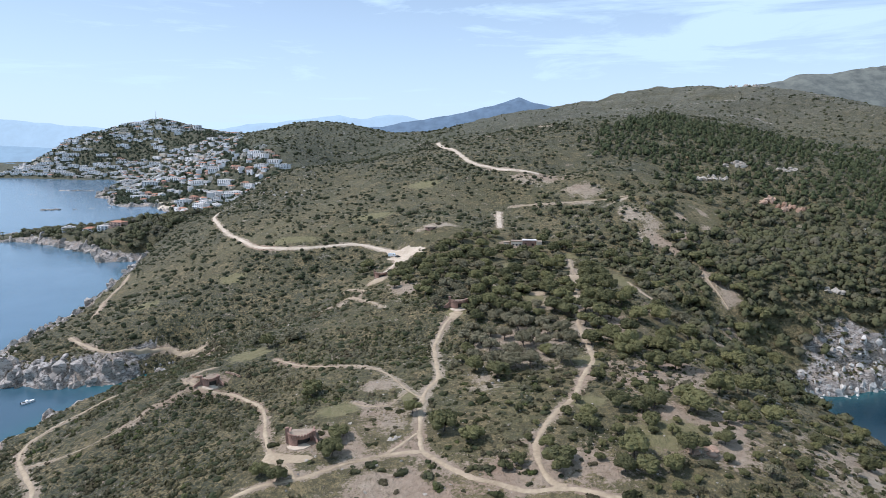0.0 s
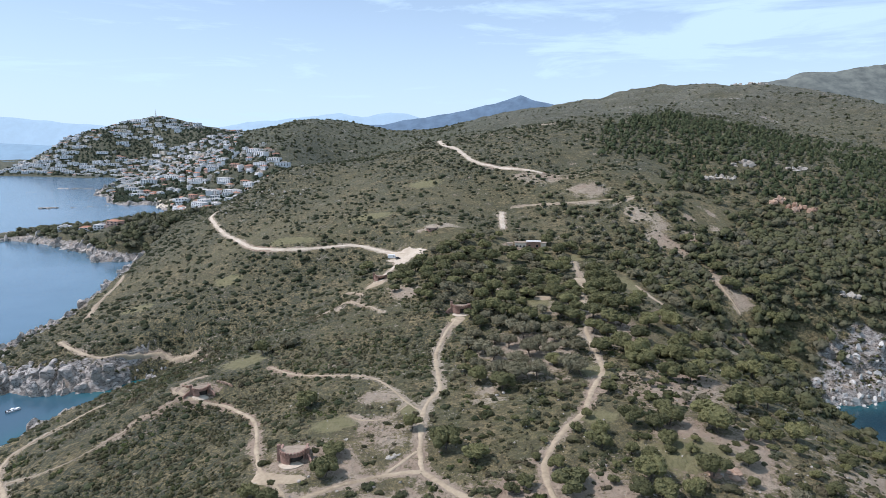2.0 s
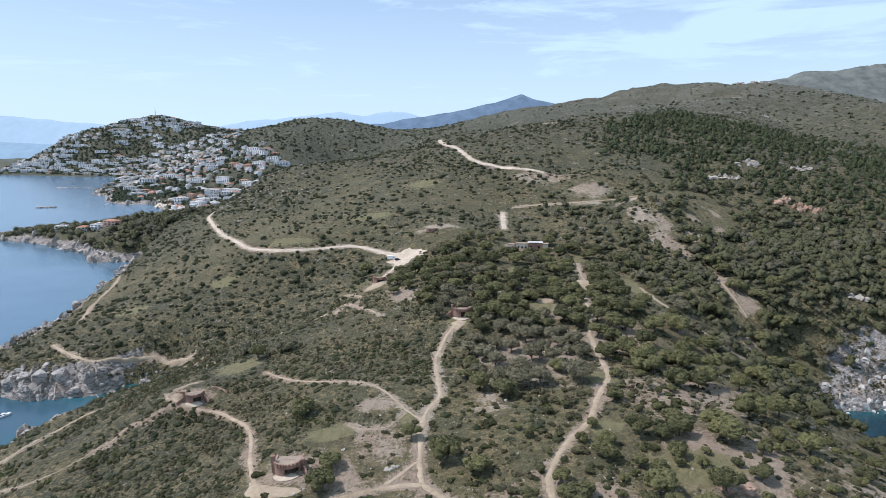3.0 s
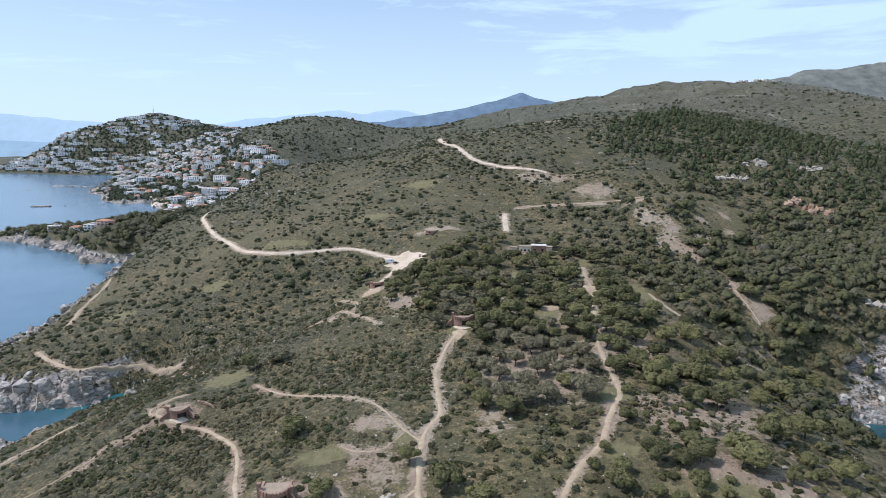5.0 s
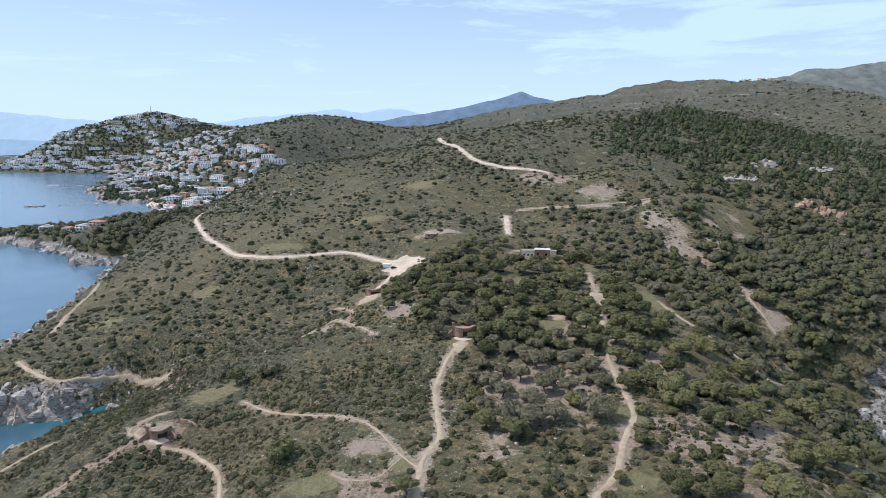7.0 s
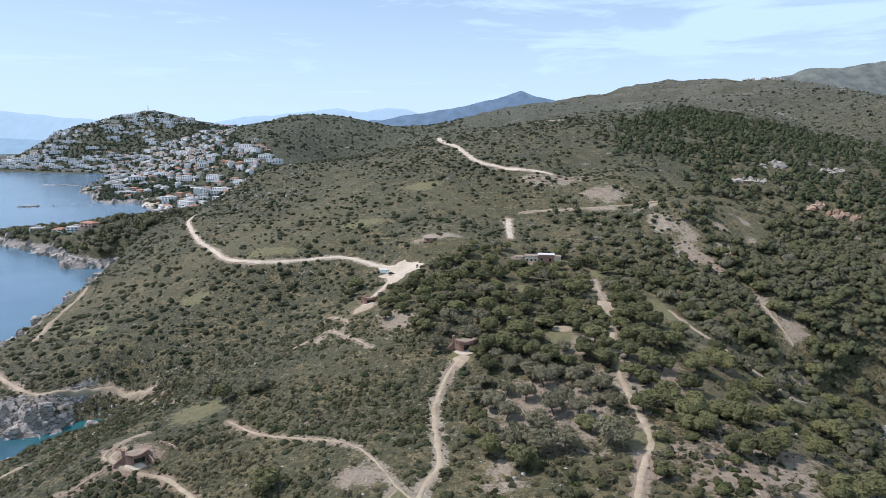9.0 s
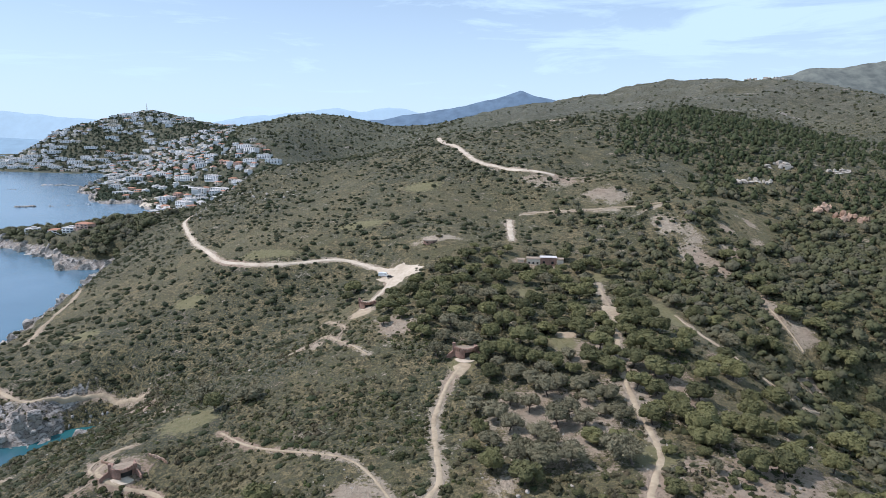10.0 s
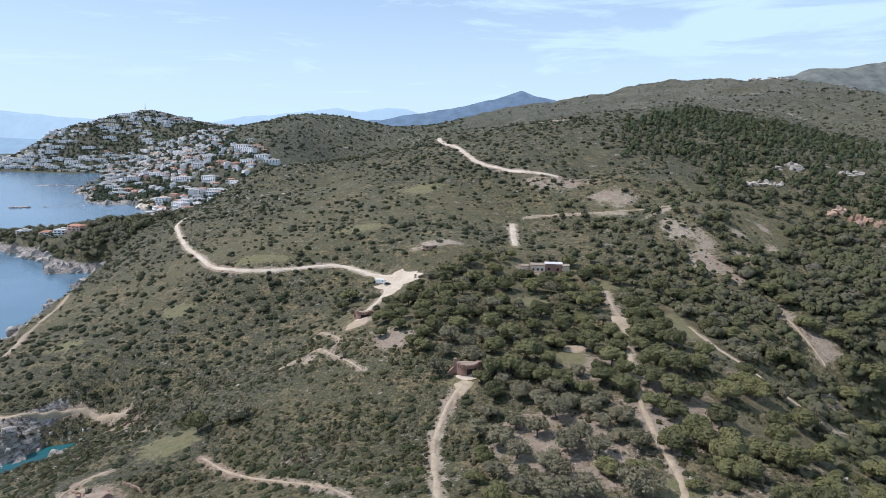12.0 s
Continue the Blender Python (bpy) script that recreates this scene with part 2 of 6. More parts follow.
WEST_SLOPE = [(-66, 301, 43), (-57, 320, 44), (-51, 310, 50), (-39, 337, 54), (-83, 400, 48), (-124, 438, 62), (-128, 332, 27),
              (-139, 315, 20), (-195, 310, 14), (-258, 406, 13.5), (-160, 350, 34), (-163, 360, 31), (-195, 362, 28), (-186, 315, 13), (-240, 439, 25), (-271, 405, 8),
              (-219, 552, 58), (-35, 405, 57), (-255, 330, 10), (-240, 312, 8), (-300, 560, 20), (-330, 640, 14)]
HILL = [(-4, 427, 77), (51, 505, 79), (4, 733, 131), (77, 554, 108), (119, 571, 108), (145, 502, 87), (-160, 620, 83),
        (-186, 740, 104), (-132, 650, 93), (-164, 520, 64), (142, 532, 108), (152, 674, 141), (-1, 850, 136), (-66, 850, 113), (-120, 800, 107), (-155, 770, 105), (-205, 702, 95), (-219, 680, 80), (-227, 640, 68), (-233, 600, 61),
        (-265, 760, 62), (-225, 900, 52), (67, 900, 144), (127, 850, 157), (185, 900, 164), (283, 950, 174), (352, 900, 172), (59, 403, 62), (-100, 560, 84)]
EAST_SLOPE = [(147, 381, 56), (160, 370, 55.5), (168, 317, 41), (189, 327, 48), (235, 320, 42), (217, 292, 14), (295, 486, 79),
              (248, 554, 101), (258, 553, 106), (322, 493, 88), (290, 572, 113), (150, 467, 90), (164, 469, 94), (300, 400, 66),
              (260, 430, 66), (420, 420, 60), (420, 560, 100), (190, 400, 62), (166, 288, 22)]
FAR_HILLS = [(646, 972, 162), (588, 1022, 163), (493, 1338, 217), (597, 1029, 167), (676, 1340, 250), (435, 2151, 230),
             (503, 2255, 246), (686, 1900, 282), (718, 1650, 266), (764, 1350, 241), (762, 1150, 205), (758, 1050, 190),
             (341, 2100, 234), (205, 1900, 209), (91, 1700, 176), (1374, 2600, 190), (1700, 2600, 180), (900, 1750, 195), (1100, 2000, 215), (1000, 1480, 165), (1150, 1200, 110), (880, 2150, 255), (900, 700, 90), (1500, 900, 150), (300, 1300, 170), (100, 1200, 120)]
TOWN_HILLS = [(-428, 1491, 128), (-476, 1275, 18), (-424, 763, 30), (-524, 1900, 166), (-500, 2100, 191), (-412, 2250, 198),
              (-302, 2350, 187), (-200, 2400, 162), (-1652, 2500, 65), (-1573, 2570, 128), (-1462, 2590, 174), (-1323, 2600, 210),
              (-1183, 2580, 227), (-1010, 2520, 189), (-758, 2300, 149), (-1368, 2360, 51), (-1167, 2450, 114), (-911, 2200, 90),
              (-373, 1330, 85), (-497, 1400, 70), (-518, 1250, 40), (-760, 1700, 40), (-745, 1500, 22), (-665, 1800, 98),
              (-460, 1500, 113), (-300, 1000, 26), (-400, 1000, 18), (-430, 1120, 12), (-330, 880, 34), (-1750, 2500, 22), (-1700, 2600, 50), (-1950, 2700, 12), (-1500, 2850, 90), (-1500, 2300, 14), (-1250, 2260, 14), (-660, 1400, 14), (-1150, 2900, 150), (-470, 800, 17), (-530, 835, 13), (-600, 838, 5), (-575, 1255, 3), (-535, 1215, 4), (-545, 1285, 7), (-610, 1320, 12)]
PLAINS = [(-2500, 3000, 8), (-3500, 4500, 8), (-1000, 4500, 30), (500, 4800, 150), (2500, 4500, 150), (3500, 2500, 150),
          (-150, 3300, 150), (3000, 800, 150), (-200, 1200, 46), (-250, 1600, 60)]

spots = np.array(HEADLAND + WEST_SLOPE + HILL + EAST_SLOPE + FAR_HILLS + TOWN_HILLS + PLAINS, float)
shore = np.array(SHORE + SHORE_TOWN + SHORE_EAST, float)


def thin_plate(points, values, smooth):
    """A smooth sheet through spot heights; distances are squeezed far out, where the land is coarser."""
    n = len(points)
    r = np.linalg.norm(points[:, None] - points[None], axis=2)
    k = r * r * np.log(r + 1e-9) + smooth * np.eye(n)
    a = np.zeros((n + 3, n + 3))
    a[:n, :n], a[:n, n], a[n, :n] = k, 1, 1
    a[:n, n + 1:], a[n + 1:, :n] = points, points.T
    w = np.linalg.solve(a, np.concatenate([values, np.zeros(3)]))

    def height(q):
        out = np.empty(len(q))
        for i in range(0, len(q), 20000):
            c = q[i:i + 20000]
            d = np.linalg.norm(c[:, None] - points[None], axis=2)
            out[i:i + 20000] = (d * d * np.log(d + 1e-9)) @ w[:n] + w[n] + c @ w[n + 1:]
        return out
    return height


def squeeze(q):
    """Plan metres to the sheet's own units."""
    x, y = q[:, 0], q[:, 1] - 300
    r = np.hypot(x, y) + 1e-6
    s = np.log1p(r / 400) / (r / 400)
    return np.stack([x * s, y * s], 1) / 400


sheet = thin_plate(squeeze(spots[:, :2]), spots[:, 2], 0.0006)


def shore_distance(q):
    """Signed distance to the shoreline, positive on land."""
    a, b = shore, np.roll(shore, -1, 0)
    best, inside = np.full(len(q), 1e9), np.zeros(len(q), bool)
    for (ax, ay), (bx, by) in zip(a, b):
        dx, dy = bx - ax, by - ay
        t = np.clip(((q[:, 0] - ax) * dx + (q[:, 1] - ay) * dy) / (dx * dx + dy * dy), 0, 1)
        best = np.minimum(best, np.hypot(q[:, 0] - ax - t * dx, q[:, 1] - ay - t * dy))
        if ay != by:
            inside ^= ((ay > q[:, 1]) != (by > q[:, 1])) & (q[:, 0] < dx * (q[:, 1] - ay) / dy + ax)
    return np.where(inside, best, -best)


def waves(q, size, seed, octaves=4):
    """Smooth value noise in about -1..1 on plan points, on a lattice of hashed values."""
    out, amp, total = np.zeros(len(q)), 1.0, 0.0
    for o in range(octaves):
        g = q / size + 17.3 * o + seed * 3.7
        i = np.floor(g).astype(np.int64)
        u = g - i
        u = u * u * (3 - 2 * u)

        def lattice(dx, dy):
            h = ((i[:, 0] + dx) * 374761393 + (i[:, 1] + dy) * 668265263 + (seed * 7 + o) * 974634847) & 0xFFFFFFFF
            h = ((h ^ (h >> 13)) * 1274126177) & 0xFFFFFFFF
            return ((h ^ (h >> 16)) & 0xFFFF) / 32767.5 - 1
        low = lattice(0, 0) * (1 - u[:, 0]) + lattice(1, 0) * u[:, 0]
        high = lattice(0, 1) * (1 - u[:, 0]) + lattice(1, 1) * u[:, 0]
        out += amp * (low * (1 - u[:, 1]) + high * u[:, 1])
        total += amp
        amp, size = amp * 0.5, size * 0.5
    return out / total * 1.4


def step(v, lo, hi):
    """0 at lo to 1 at hi, smoothly."""
    t = np.clip((v - lo) / (hi - lo), 0, 1)
    return t * t * (3 - 2 * t)


def rock_band(q):
    """How far inland the bare shore rock reaches, in metres."""
    return (14 + 11 * step(np.hypot(q[:, 0] + 222, q[:, 1] - 302), 70, 35) + 1 * step(np.hypot(q[:, 0] + 450, q[:, 1] - 735), 160, 80)
            + 5 * step(np.hypot(q[:, 0] - 228, q[:, 1] - 288), 60, 30))


def land(q):
    """Ground height at plan points (n, 2)."""
    q = np.asarray(q, float)
    d = shore_distance(q) + 5 * waves(q, 28, 3) * step(-q[:, 1], -900, -600) + 3 * waves(q, 9, 5)
    h = np.maximum(sheet(squeeze(q)), 3.0)
    far = np.hypot(q[:, 0], q[:, 1])
    h = h + waves(q, 60, 1, 5) * np.clip(far / 260, 0.5, 9)
    h = h - np.abs(waves(q, 210, 9, 4)) * 22 * step(q[:, 1], 950, 1300) * step(q[:, 0], 0, 200) + 6 * step(q[:, 1], 950, 1300) * step(q[:, 0], 0, 200)
    rocks = step(d, rock_band(q) + 4, 3) * step(np.hypot(q[:, 0] + 160, q[:, 1] - 312), 12, 30)
    shelf = np.minimum(h, 2 + 0.55 * np.maximum(d, 0) + 60 * step(d, 14, 40))
    inlet = step(np.hypot(q[:, 0] + 152, q[:, 1] - 310), 55, 22)
    shelf = shelf * (1 - inlet) + np.minimum(h, 1 + 0.8 * np.maximum(d, 0)) * inlet
    ragged = np.abs(waves(q, 13, 8, 4)) * 7.0 * rocks * step(np.hypot(q[:, 0] + 174, q[:, 1] - 318), 8, 20)
    h = np.where(d > 0, np.minimum(h, shelf) * step(d, -2, 7) + ragged * step(d, 0, 5) - 1.2, -1.2 + 0.35 * d)
    return np.maximum(h, -9.0)
# ---- tracks and clearings, in plan metres ----
MAIN_PATH = [(-6, 138), (-7, 153), (-7, 172), (-5, 184), (-1, 193), (-2, 208), (-3, 230), (-1, 241), (2, 252), (7, 262)]
WEST_TRACK = [(-6, 139), (-14, 139), (-23, 137), (-32, 134), (-38, 131), (-44, 129), (-53, 128), (-59, 126), (-66, 120), (-72, 108)]
EAST_TRACK = [(-6, 139), (0, 132), (8, 123), (16, 118), (24, 113), (35, 112), (48, 106)]
GROVE_TRACK = [(35, 113), (31, 116), (29, 127), (30, 136), (34, 145), (40, 155), (46, 162), (50, 170), (53, 178), (58, 188), (62, 197),
               (64, 215), (65, 231), (67, 250), (72, 277), (78, 305), (83, 330), (88, 375)]
BATTERY_PATH = [(-44, 129), (-49, 137), (-56, 146), (-62, 161), (-67, 178), (-73, 192), (-84, 204), (-91, 209), (-98, 210), (-105, 212), (-111, 217), (-109, 223)]
CROSS_PATH = [(-78, 237), (-65, 226), (-45, 215), (-29, 207), (-21, 198), (-13, 184), (-7, 176)]
SHORT_PATH = [(-33, 176), (-27, 172), (-19, 173), (-13, 182)]
COAST_PATH = [(-239, 340), (-221, 325), (-201, 313), (-186, 317), (-178, 323), (-169, 326), (-155, 320), (-143, 315)]
SHORE_PATH = [(-247, 383), (-264, 424), (-268, 445), (-277, 485), (-284, 509)]
SPUR_PATH = [(-157, 237), (-162, 227), (-168, 218), (-174, 207), (-174, 197), (-168, 185), (-155, 169), (-142, 154), (-135, 140)]
SPUR_TRAIL = [(-157, 174), (-146, 175), (-137, 179)]
HILL_ROAD = [(-246, 640), (-236, 597), (-196, 517), (-166, 469), (-148, 441), (-126, 426), (-104, 423), (-79, 429), (-62, 428), (-40, 411), (-26, 400)]
PARK_PATH = [(-30, 390), (-34, 363), (-41, 338)]
RISE_ROAD = [(50, 492), (48, 470), (47, 452), (46, 440)]
UPPER_ROAD = [(-4, 775), (-1, 754), (13, 686), (29, 612), (50, 582), (76, 563), (94, 557)]
TERRACE_ROAD = [(61, 500), (107, 492), (142, 492), (160, 472)]
GULLY_PATH = [(158, 378), (168, 359), (169, 334), (172, 315)]
BRINK_PATH = [(115, 329), (117, 306), (125, 282), (134, 265), (139, 255), (158, 268)]
SLOPE_TRAIL = [(-71, 306), (-64, 304), (-56, 311), (-47, 298), (-37, 286), (-31, 278)]
BATTERY_LOOP = [(-111, 215), (-114, 218), (-114, 223), (-111, 231), (-106, 235)]
BATTERY_TRAIL = [(-110, 211), (-116, 203), (-121, 201), (-124, 193), (-129, 187), (-137, 179)]
JUNCTION_LINK = [(-17, 139), (-12, 145), (-7, 151)]
SLOPE_LOOP = [(-62, 335), (-58, 339), (-46, 314), (-47, 298)]

TRACKS = [  # name, line, width, surface, label
    ("footpath", MAIN_PATH, 1.9, FOOTPATH, "trodden earth path along the headland crest"),
    ("track", WEST_TRACK, 1.9, FOOTPATH, "pale earth track past the old gun battery"),
    ("track", EAST_TRACK, 2.0, FOOTPATH, "pale earth track through low scrub"),
    ("track", GROVE_TRACK, 2.0, FOOTPATH, "pale gravel track winding up into the pines"),
    ("footpath", BATTERY_PATH, 1.5, FOOTPATH, "earth path linking two brick gun batteries"),
    ("footpath", CROSS_PATH, 0.95, FOOTPATH, "narrow earth path crossing the scrub"),
    ("footpath", SHORT_PATH, 0.7, FOOTPATH, "short narrow earth path in scrub"),
    ("footpath", COAST_PATH, 1.9, FOOTPATH, "coastal footpath above the rocky cove"),
    ("footpath", SHORE_PATH, 2.2, FOOTPATH, "coastal footpath above the bay"),
    ("footpath", SPUR_PATH, 1.7, FOOTPATH, "sandy footpath along the spur above the sea"),
    ("footpath", SPUR_TRAIL, 0.55, FOOTPATH, "faint trail through dense scrub"),
    ("road", HILL_ROAD, 2.9, TRACK, "pale unpaved road round the hillside"),
    ("footpath", PARK_PATH, 2.8, TRACK, "pale gravel path below the car park"),
    ("road", RISE_ROAD, 4.0, TRACK, "pale unpaved road climbing behind the house"),
    ("road", UPPER_ROAD, 4.4, TRACK, "pale unpaved road across the upper hillside"),
    ("track", TERRACE_ROAD, 1.1, FOOTPATH, "earth track along the terraced slope"),
    ("footpath", GULLY_PATH, 0.9, FOOTPATH, "steep earth path in a wooded gully"),
    ("footpath", BRINK_PATH, 1.5, FOOTPATH, "earth path along the cliff brink"),
    ("footpath", JUNCTION_LINK, 1.6, FOOTPATH, "short earth path cutting the corner of the junction"),
    ("footpath", BATTERY_LOOP, 1.1, FOOTPATH, "earth path looping round a small battery"),
    ("footpath", BATTERY_TRAIL, 0.55, FOOTPATH, "faint trail leaving the small battery"),
    ("footpath", SLOPE_TRAIL, 0.7, FOOTPATH, "faint earth trail on the slope"),
    ("footpath", SLOPE_LOOP, 0.6, FOOTPATH, "faint earth trail on the slope"),
]
LAWNS = [(-115, 437, 24, 8), (-17, 562, 20, 14), (-150, 392, 12, 10), (-205, 372, 14, 9), (-60, 480, 22, 10), (51, 284, 7, 13), (111, 328, 7, 26), (92, 384, 12, 7), (-38, 171, 10, 7), (-95, 251, 13, 15), (8, 265, 8, 7), (45, 350, 10, 9),
         (60, 196, 9, 8), (51, 159, 8, 6), (-12, 178, 4, 6), (70, 133, 16, 12)]          # x, y, half-widths of grassy clearings
BARES = [(158, 412, 12, 24), (175, 330, 9, 18), (166, 300, 8, 8), (150, 440, 14, 14), (182, 415, 12, 10), (135, 262, 8, 10), (110, 262, 6, 14), (-36, 150, 12, 12), (-20, 162, 13, 14), (-24, 190, 9, 8), (-49, 150, 13, 10), (-103, 214, 10, 7), (-40, 331, 8, 10), (8, 265, 7, 8), (-28, 396, 10, 16), (79, 322, 5, 14), (54, 292, 6, 4),
         (60, 402, 18, 10), (-4, 424, 20, 7), (29, 122, 34, 14), (82, 134, 26, 24), (16, 186, 8, 14), (76, 239, 22, 30), (170, 341, 6, 32),
         (150, 272, 16, 8), (120, 490, 18, 6), (162, 430, 10, 22), (95, 545, 40, 14), (-66, 308, 6, 4), (-57, 300, 4, 6), (-20, 300, 14, 16),
         (120, 120, 26, 24), (-10, 118, 30, 18), (100, 860, 30, 10), (35, 220, 26, 30), (86, 181, 26, 30), (123, 775, 30, 20), (128, 512, 22, 14), (-48, 153, 9, 8), (-102, 218, 10, 8),
         (-28, 143, 14, 7), (60, 270, 14, 16), (-148, 316, 9, 6), (194, 398, 5, 9), (204, 428, 6, 8), (188, 442, 5, 8), (212, 456, 5, 9), (167, 399, 6, 16), (150, 470, 12, 7), (-132, 296, 8, 10), (-118, 281, 6, 8)]


def fine_line(points, gap=1.0):
    """A rounded line through the given corners, sampled about every gap metres."""
    p = np.array(points, float)
    p = np.vstack([2 * p[0] - p[1], p, 2 * p[-1] - p[-2]])
    out = []
    for a, b, c, d in zip(p[:-3], p[1:-2], p[2:-1], p[3:]):
        m = max(2, int(np.linalg.norm(c - b) / gap))
        t = np.linspace(0, 1, m, endpoint=False)[:, None]
        out.append(0.5 * (2 * b + (c - a) * t + (2 * a - 5 * b + 4 * c - d) * t ** 2 + (3 * b - a - 3 * c + d) * t ** 3))
    return np.vstack(out + [p[-2:-1]])


LINES = [(fine_line(points), width) for _, points, width, _, _ in TRACKS]


def track_clearance(q):
    """Metres from plan points to the edge of the nearest track."""
    best = np.full(len(q), 1e3)
    for line, width in LINES:
        near = np.nonzero((q[:, 0] > line[:, 0].min() - 12) & (q[:, 0] < line[:, 0].max() + 12)
                          & (q[:, 1] > line[:, 1].min() - 12) & (q[:, 1] < line[:, 1].max() + 12))[0]
        for i in range(0, len(near), 4000):
            c = near[i:i + 4000]
            d = np.sqrt(((q[c][:, None] - line[None, ::2]) ** 2).sum(2)).min(1) - width / 2
            best[c] = np.minimum(best[c], d)
    return best


def patches(q, ellipses):
    """How far inside any of the patches, 1 in the middle to 0 at the rim."""
    v = np.zeros(len(q))
    for x, y, a, b in ellipses:
        v = np.maximum(v, 1.25 - np.hypot((q[:, 0] - x) / a, (q[:, 1] - y) / b))
    return np.clip(v, 0, 1)


def in_polygon(q, corners):
    c = np.array(corners, float)
    hit = np.zeros(len(q), bool)
    for (ax, ay), (bx, by) in zip(c, np.roll(c, -1, 0)):
        if ay != by:
            hit ^= ((ay > q[:, 1]) != (by > q[:, 1])) & (q[:, 0] < (bx - ax) * (q[:, 1] - ay) / (by - ay) + ax)
    return hit


# ---- ground sheet ----


def graded(start, stop, dense_lo, dense_hi, pitch, growth):
    """Grid lines, fine between dense_lo and dense_hi and ever wider beyond."""
    mid = list(np.arange(dense_lo, dense_hi + 0.01, pitch))
    up, gap = [mid[-1]], pitch
    while up[-1] < stop:
        gap = min(gap * growth, 60)
        up.append(up[-1] + gap)
    down, gap = [mid[0]], pitch
    while down[-1] > start:
        gap = min(gap * growth, 60)
        down.append(down[-1] - gap)
    return np.array(down[:0:-1] + mid + up[1:])


gx = graded(-3600, 3400, -310, 330, 2.2, 1.05)
gy = graded(-80, 4600, 90, 560, 2.0, 1.02)
GX, GY = np.meshgrid(gx, gy)
plan = np.stack([GX.ravel(), GY.ravel()], 1)
GZ = land(plan).reshape(GX.shape)
nx, ny = len(gx), len(gy)


def on_ground(q):
    """Height of the ground mesh at plan points."""
    q = np.asarray(q, float)
    i = np.clip(np.searchsorted(gx, q[:, 0]) - 1, 0, nx - 2)
    j = np.clip(np.searchsorted(gy, q[:, 1]) - 1, 0, ny - 2)
    u, v = (q[:, 0] - gx[i]) / (gx[i + 1] - gx[i]), (q[:, 1] - gy[j]) / (gy[j + 1] - gy[j])
    a, b, c, d = GZ[j, i], GZ[j, i + 1], GZ[j + 1, i], GZ[j + 1, i + 1]
    return np.where(u + v <= 1, a + u * (b - a) + v * (c - a), d + (1 - u) * (c - d) + (1 - v) * (b - d))


def height_at(x, y):
    return float(on_ground(np.array([[x, y]]))[0])


def mesh_of(name, verts, faces, material=None, smooth=False):
    m = bpy.data.meshes.new(name)
    m.from_pydata(np.asarray(verts).tolist(), [], np.asarray(faces).tolist() if not isinstance(faces, list) else faces)
    if material:
        m.materials.append(material)
    if smooth:
        m.polygons.foreach_set("use_smooth", np.ones(len(m.polygons), bool))
    m.update()
    return m


def add_values(mesh, name, values):
    mesh.attributes.new(name, "FLOAT", "POINT").data.foreach_set("value", np.asarray(values, np.float32))


k = (np.arange(ny - 1)[:, None] * nx + np.arange(nx - 1)[None]).ravel()
tris = np.concatenate([np.stack([k, k + 1, k + nx], 1), np.stack([k + 1, k + nx + 1, k + nx], 1)])
ground_mesh = mesh_of("ground", np.stack([plan[:, 0], plan[:, 1], GZ.ravel()], 1), tris, GROUND, smooth=True)
to_shore = shore_distance(plan)
sy, sx = np.gradient(GZ, gy, gx)
steep = np.hypot(sx, sy).ravel()
lawns, bares = patches(plan, LAWNS), patches(plan, BARES)
rocky = step(to_shore, rock_band(plan) + 3, rock_band(plan) * 0.4) * step(plan[:, 1], 2000, 1600) * 0.8 + step(steep, 0.85, 1.4) * step(to_shore, 60, 30) * step(plan[:, 1], 640, 560) * 0.7
rocky *= step(np.hypot(plan[:, 0] + 158, plan[:, 1] - 310), 14, 34)
rocky += (0.33 + 0.16 * step(plan[:, 1], 800, 1100)) * step(waves(plan, 45, 21, 4), 0.25, 0.8) * step(plan[:, 1], 500, 800)
rocky += 0.8 * patches(plan, [(222, 297, 22, 13), (240, 305, 20, 10)])
verge = step(track_clearance(plan), 3.2, -0.5) * 0.8
add_values(ground_mesh, "lawn", lawns)
add_values(ground_mesh, "bare", np.clip(np.maximum(bares * 0.72, verge) + 0.1, 0, 1))
add_values(ground_mesh, "rock", rocky)
add_values(ground_mesh, "stony_haze", 0.7 * step(plan[:, 1], 820, 1200) * step(plan[:, 0], -50, 250))
add_values(ground_mesh, "heath", step(plan[:, 1], 650, 950) * step(-plan[:, 0], -700, -100) * 0.95 + 0.3 * step(plan[:, 1], 420, 600))
add_values(ground_mesh, "cover", np.clip(0.62 + 0.5 * step(plan[:, 0], -40, -100) * step(plan[:, 1], 455, 420) + 0.45 * waves(plan, 55, 11, 3) + 0.35 * step(plan[:, 1], 420, 700), 0, 1))
ground = tagged(new("ground", ground_mesh), "dry scrub-covered rocky headland and hills above the sea", "ground", kind="structure")

# ---- sea ----
wx, wy = graded(-5000, 4500, -330, 330, 6.0, 1.06), graded(-700, 4900, 100, 560, 6.0, 1.05)
WX, WY = np.meshgrid(wx, wy)
wplan = np.stack([WX.ravel(), WY.ravel()], 1)
wk = (np.arange(len(wy) - 1)[:, None] * len(wx) + np.arange(len(wx) - 1)[None]).ravel()
sea_mesh = mesh_of("water", np.stack([wplan[:, 0], wplan[:, 1], np.zeros(len(wplan))], 1),
                   np.stack([wk, wk + 1, wk + len(wx) + 1, wk + len(wx)], 1), WATER)
offshore = -shore_distance(wplan)
add_values(sea_mesh, "shallow", np.exp(-np.maximum(offshore, 0) / np.where(wplan[:, 0] > 60, 6.0, 13.0)) * step(wplan[:, 1], 1400, 600) * np.where(wplan[:, 0] > 60, 0.55, 0.3 + 0.7 * step(wplan[:, 0], -225, -175)))
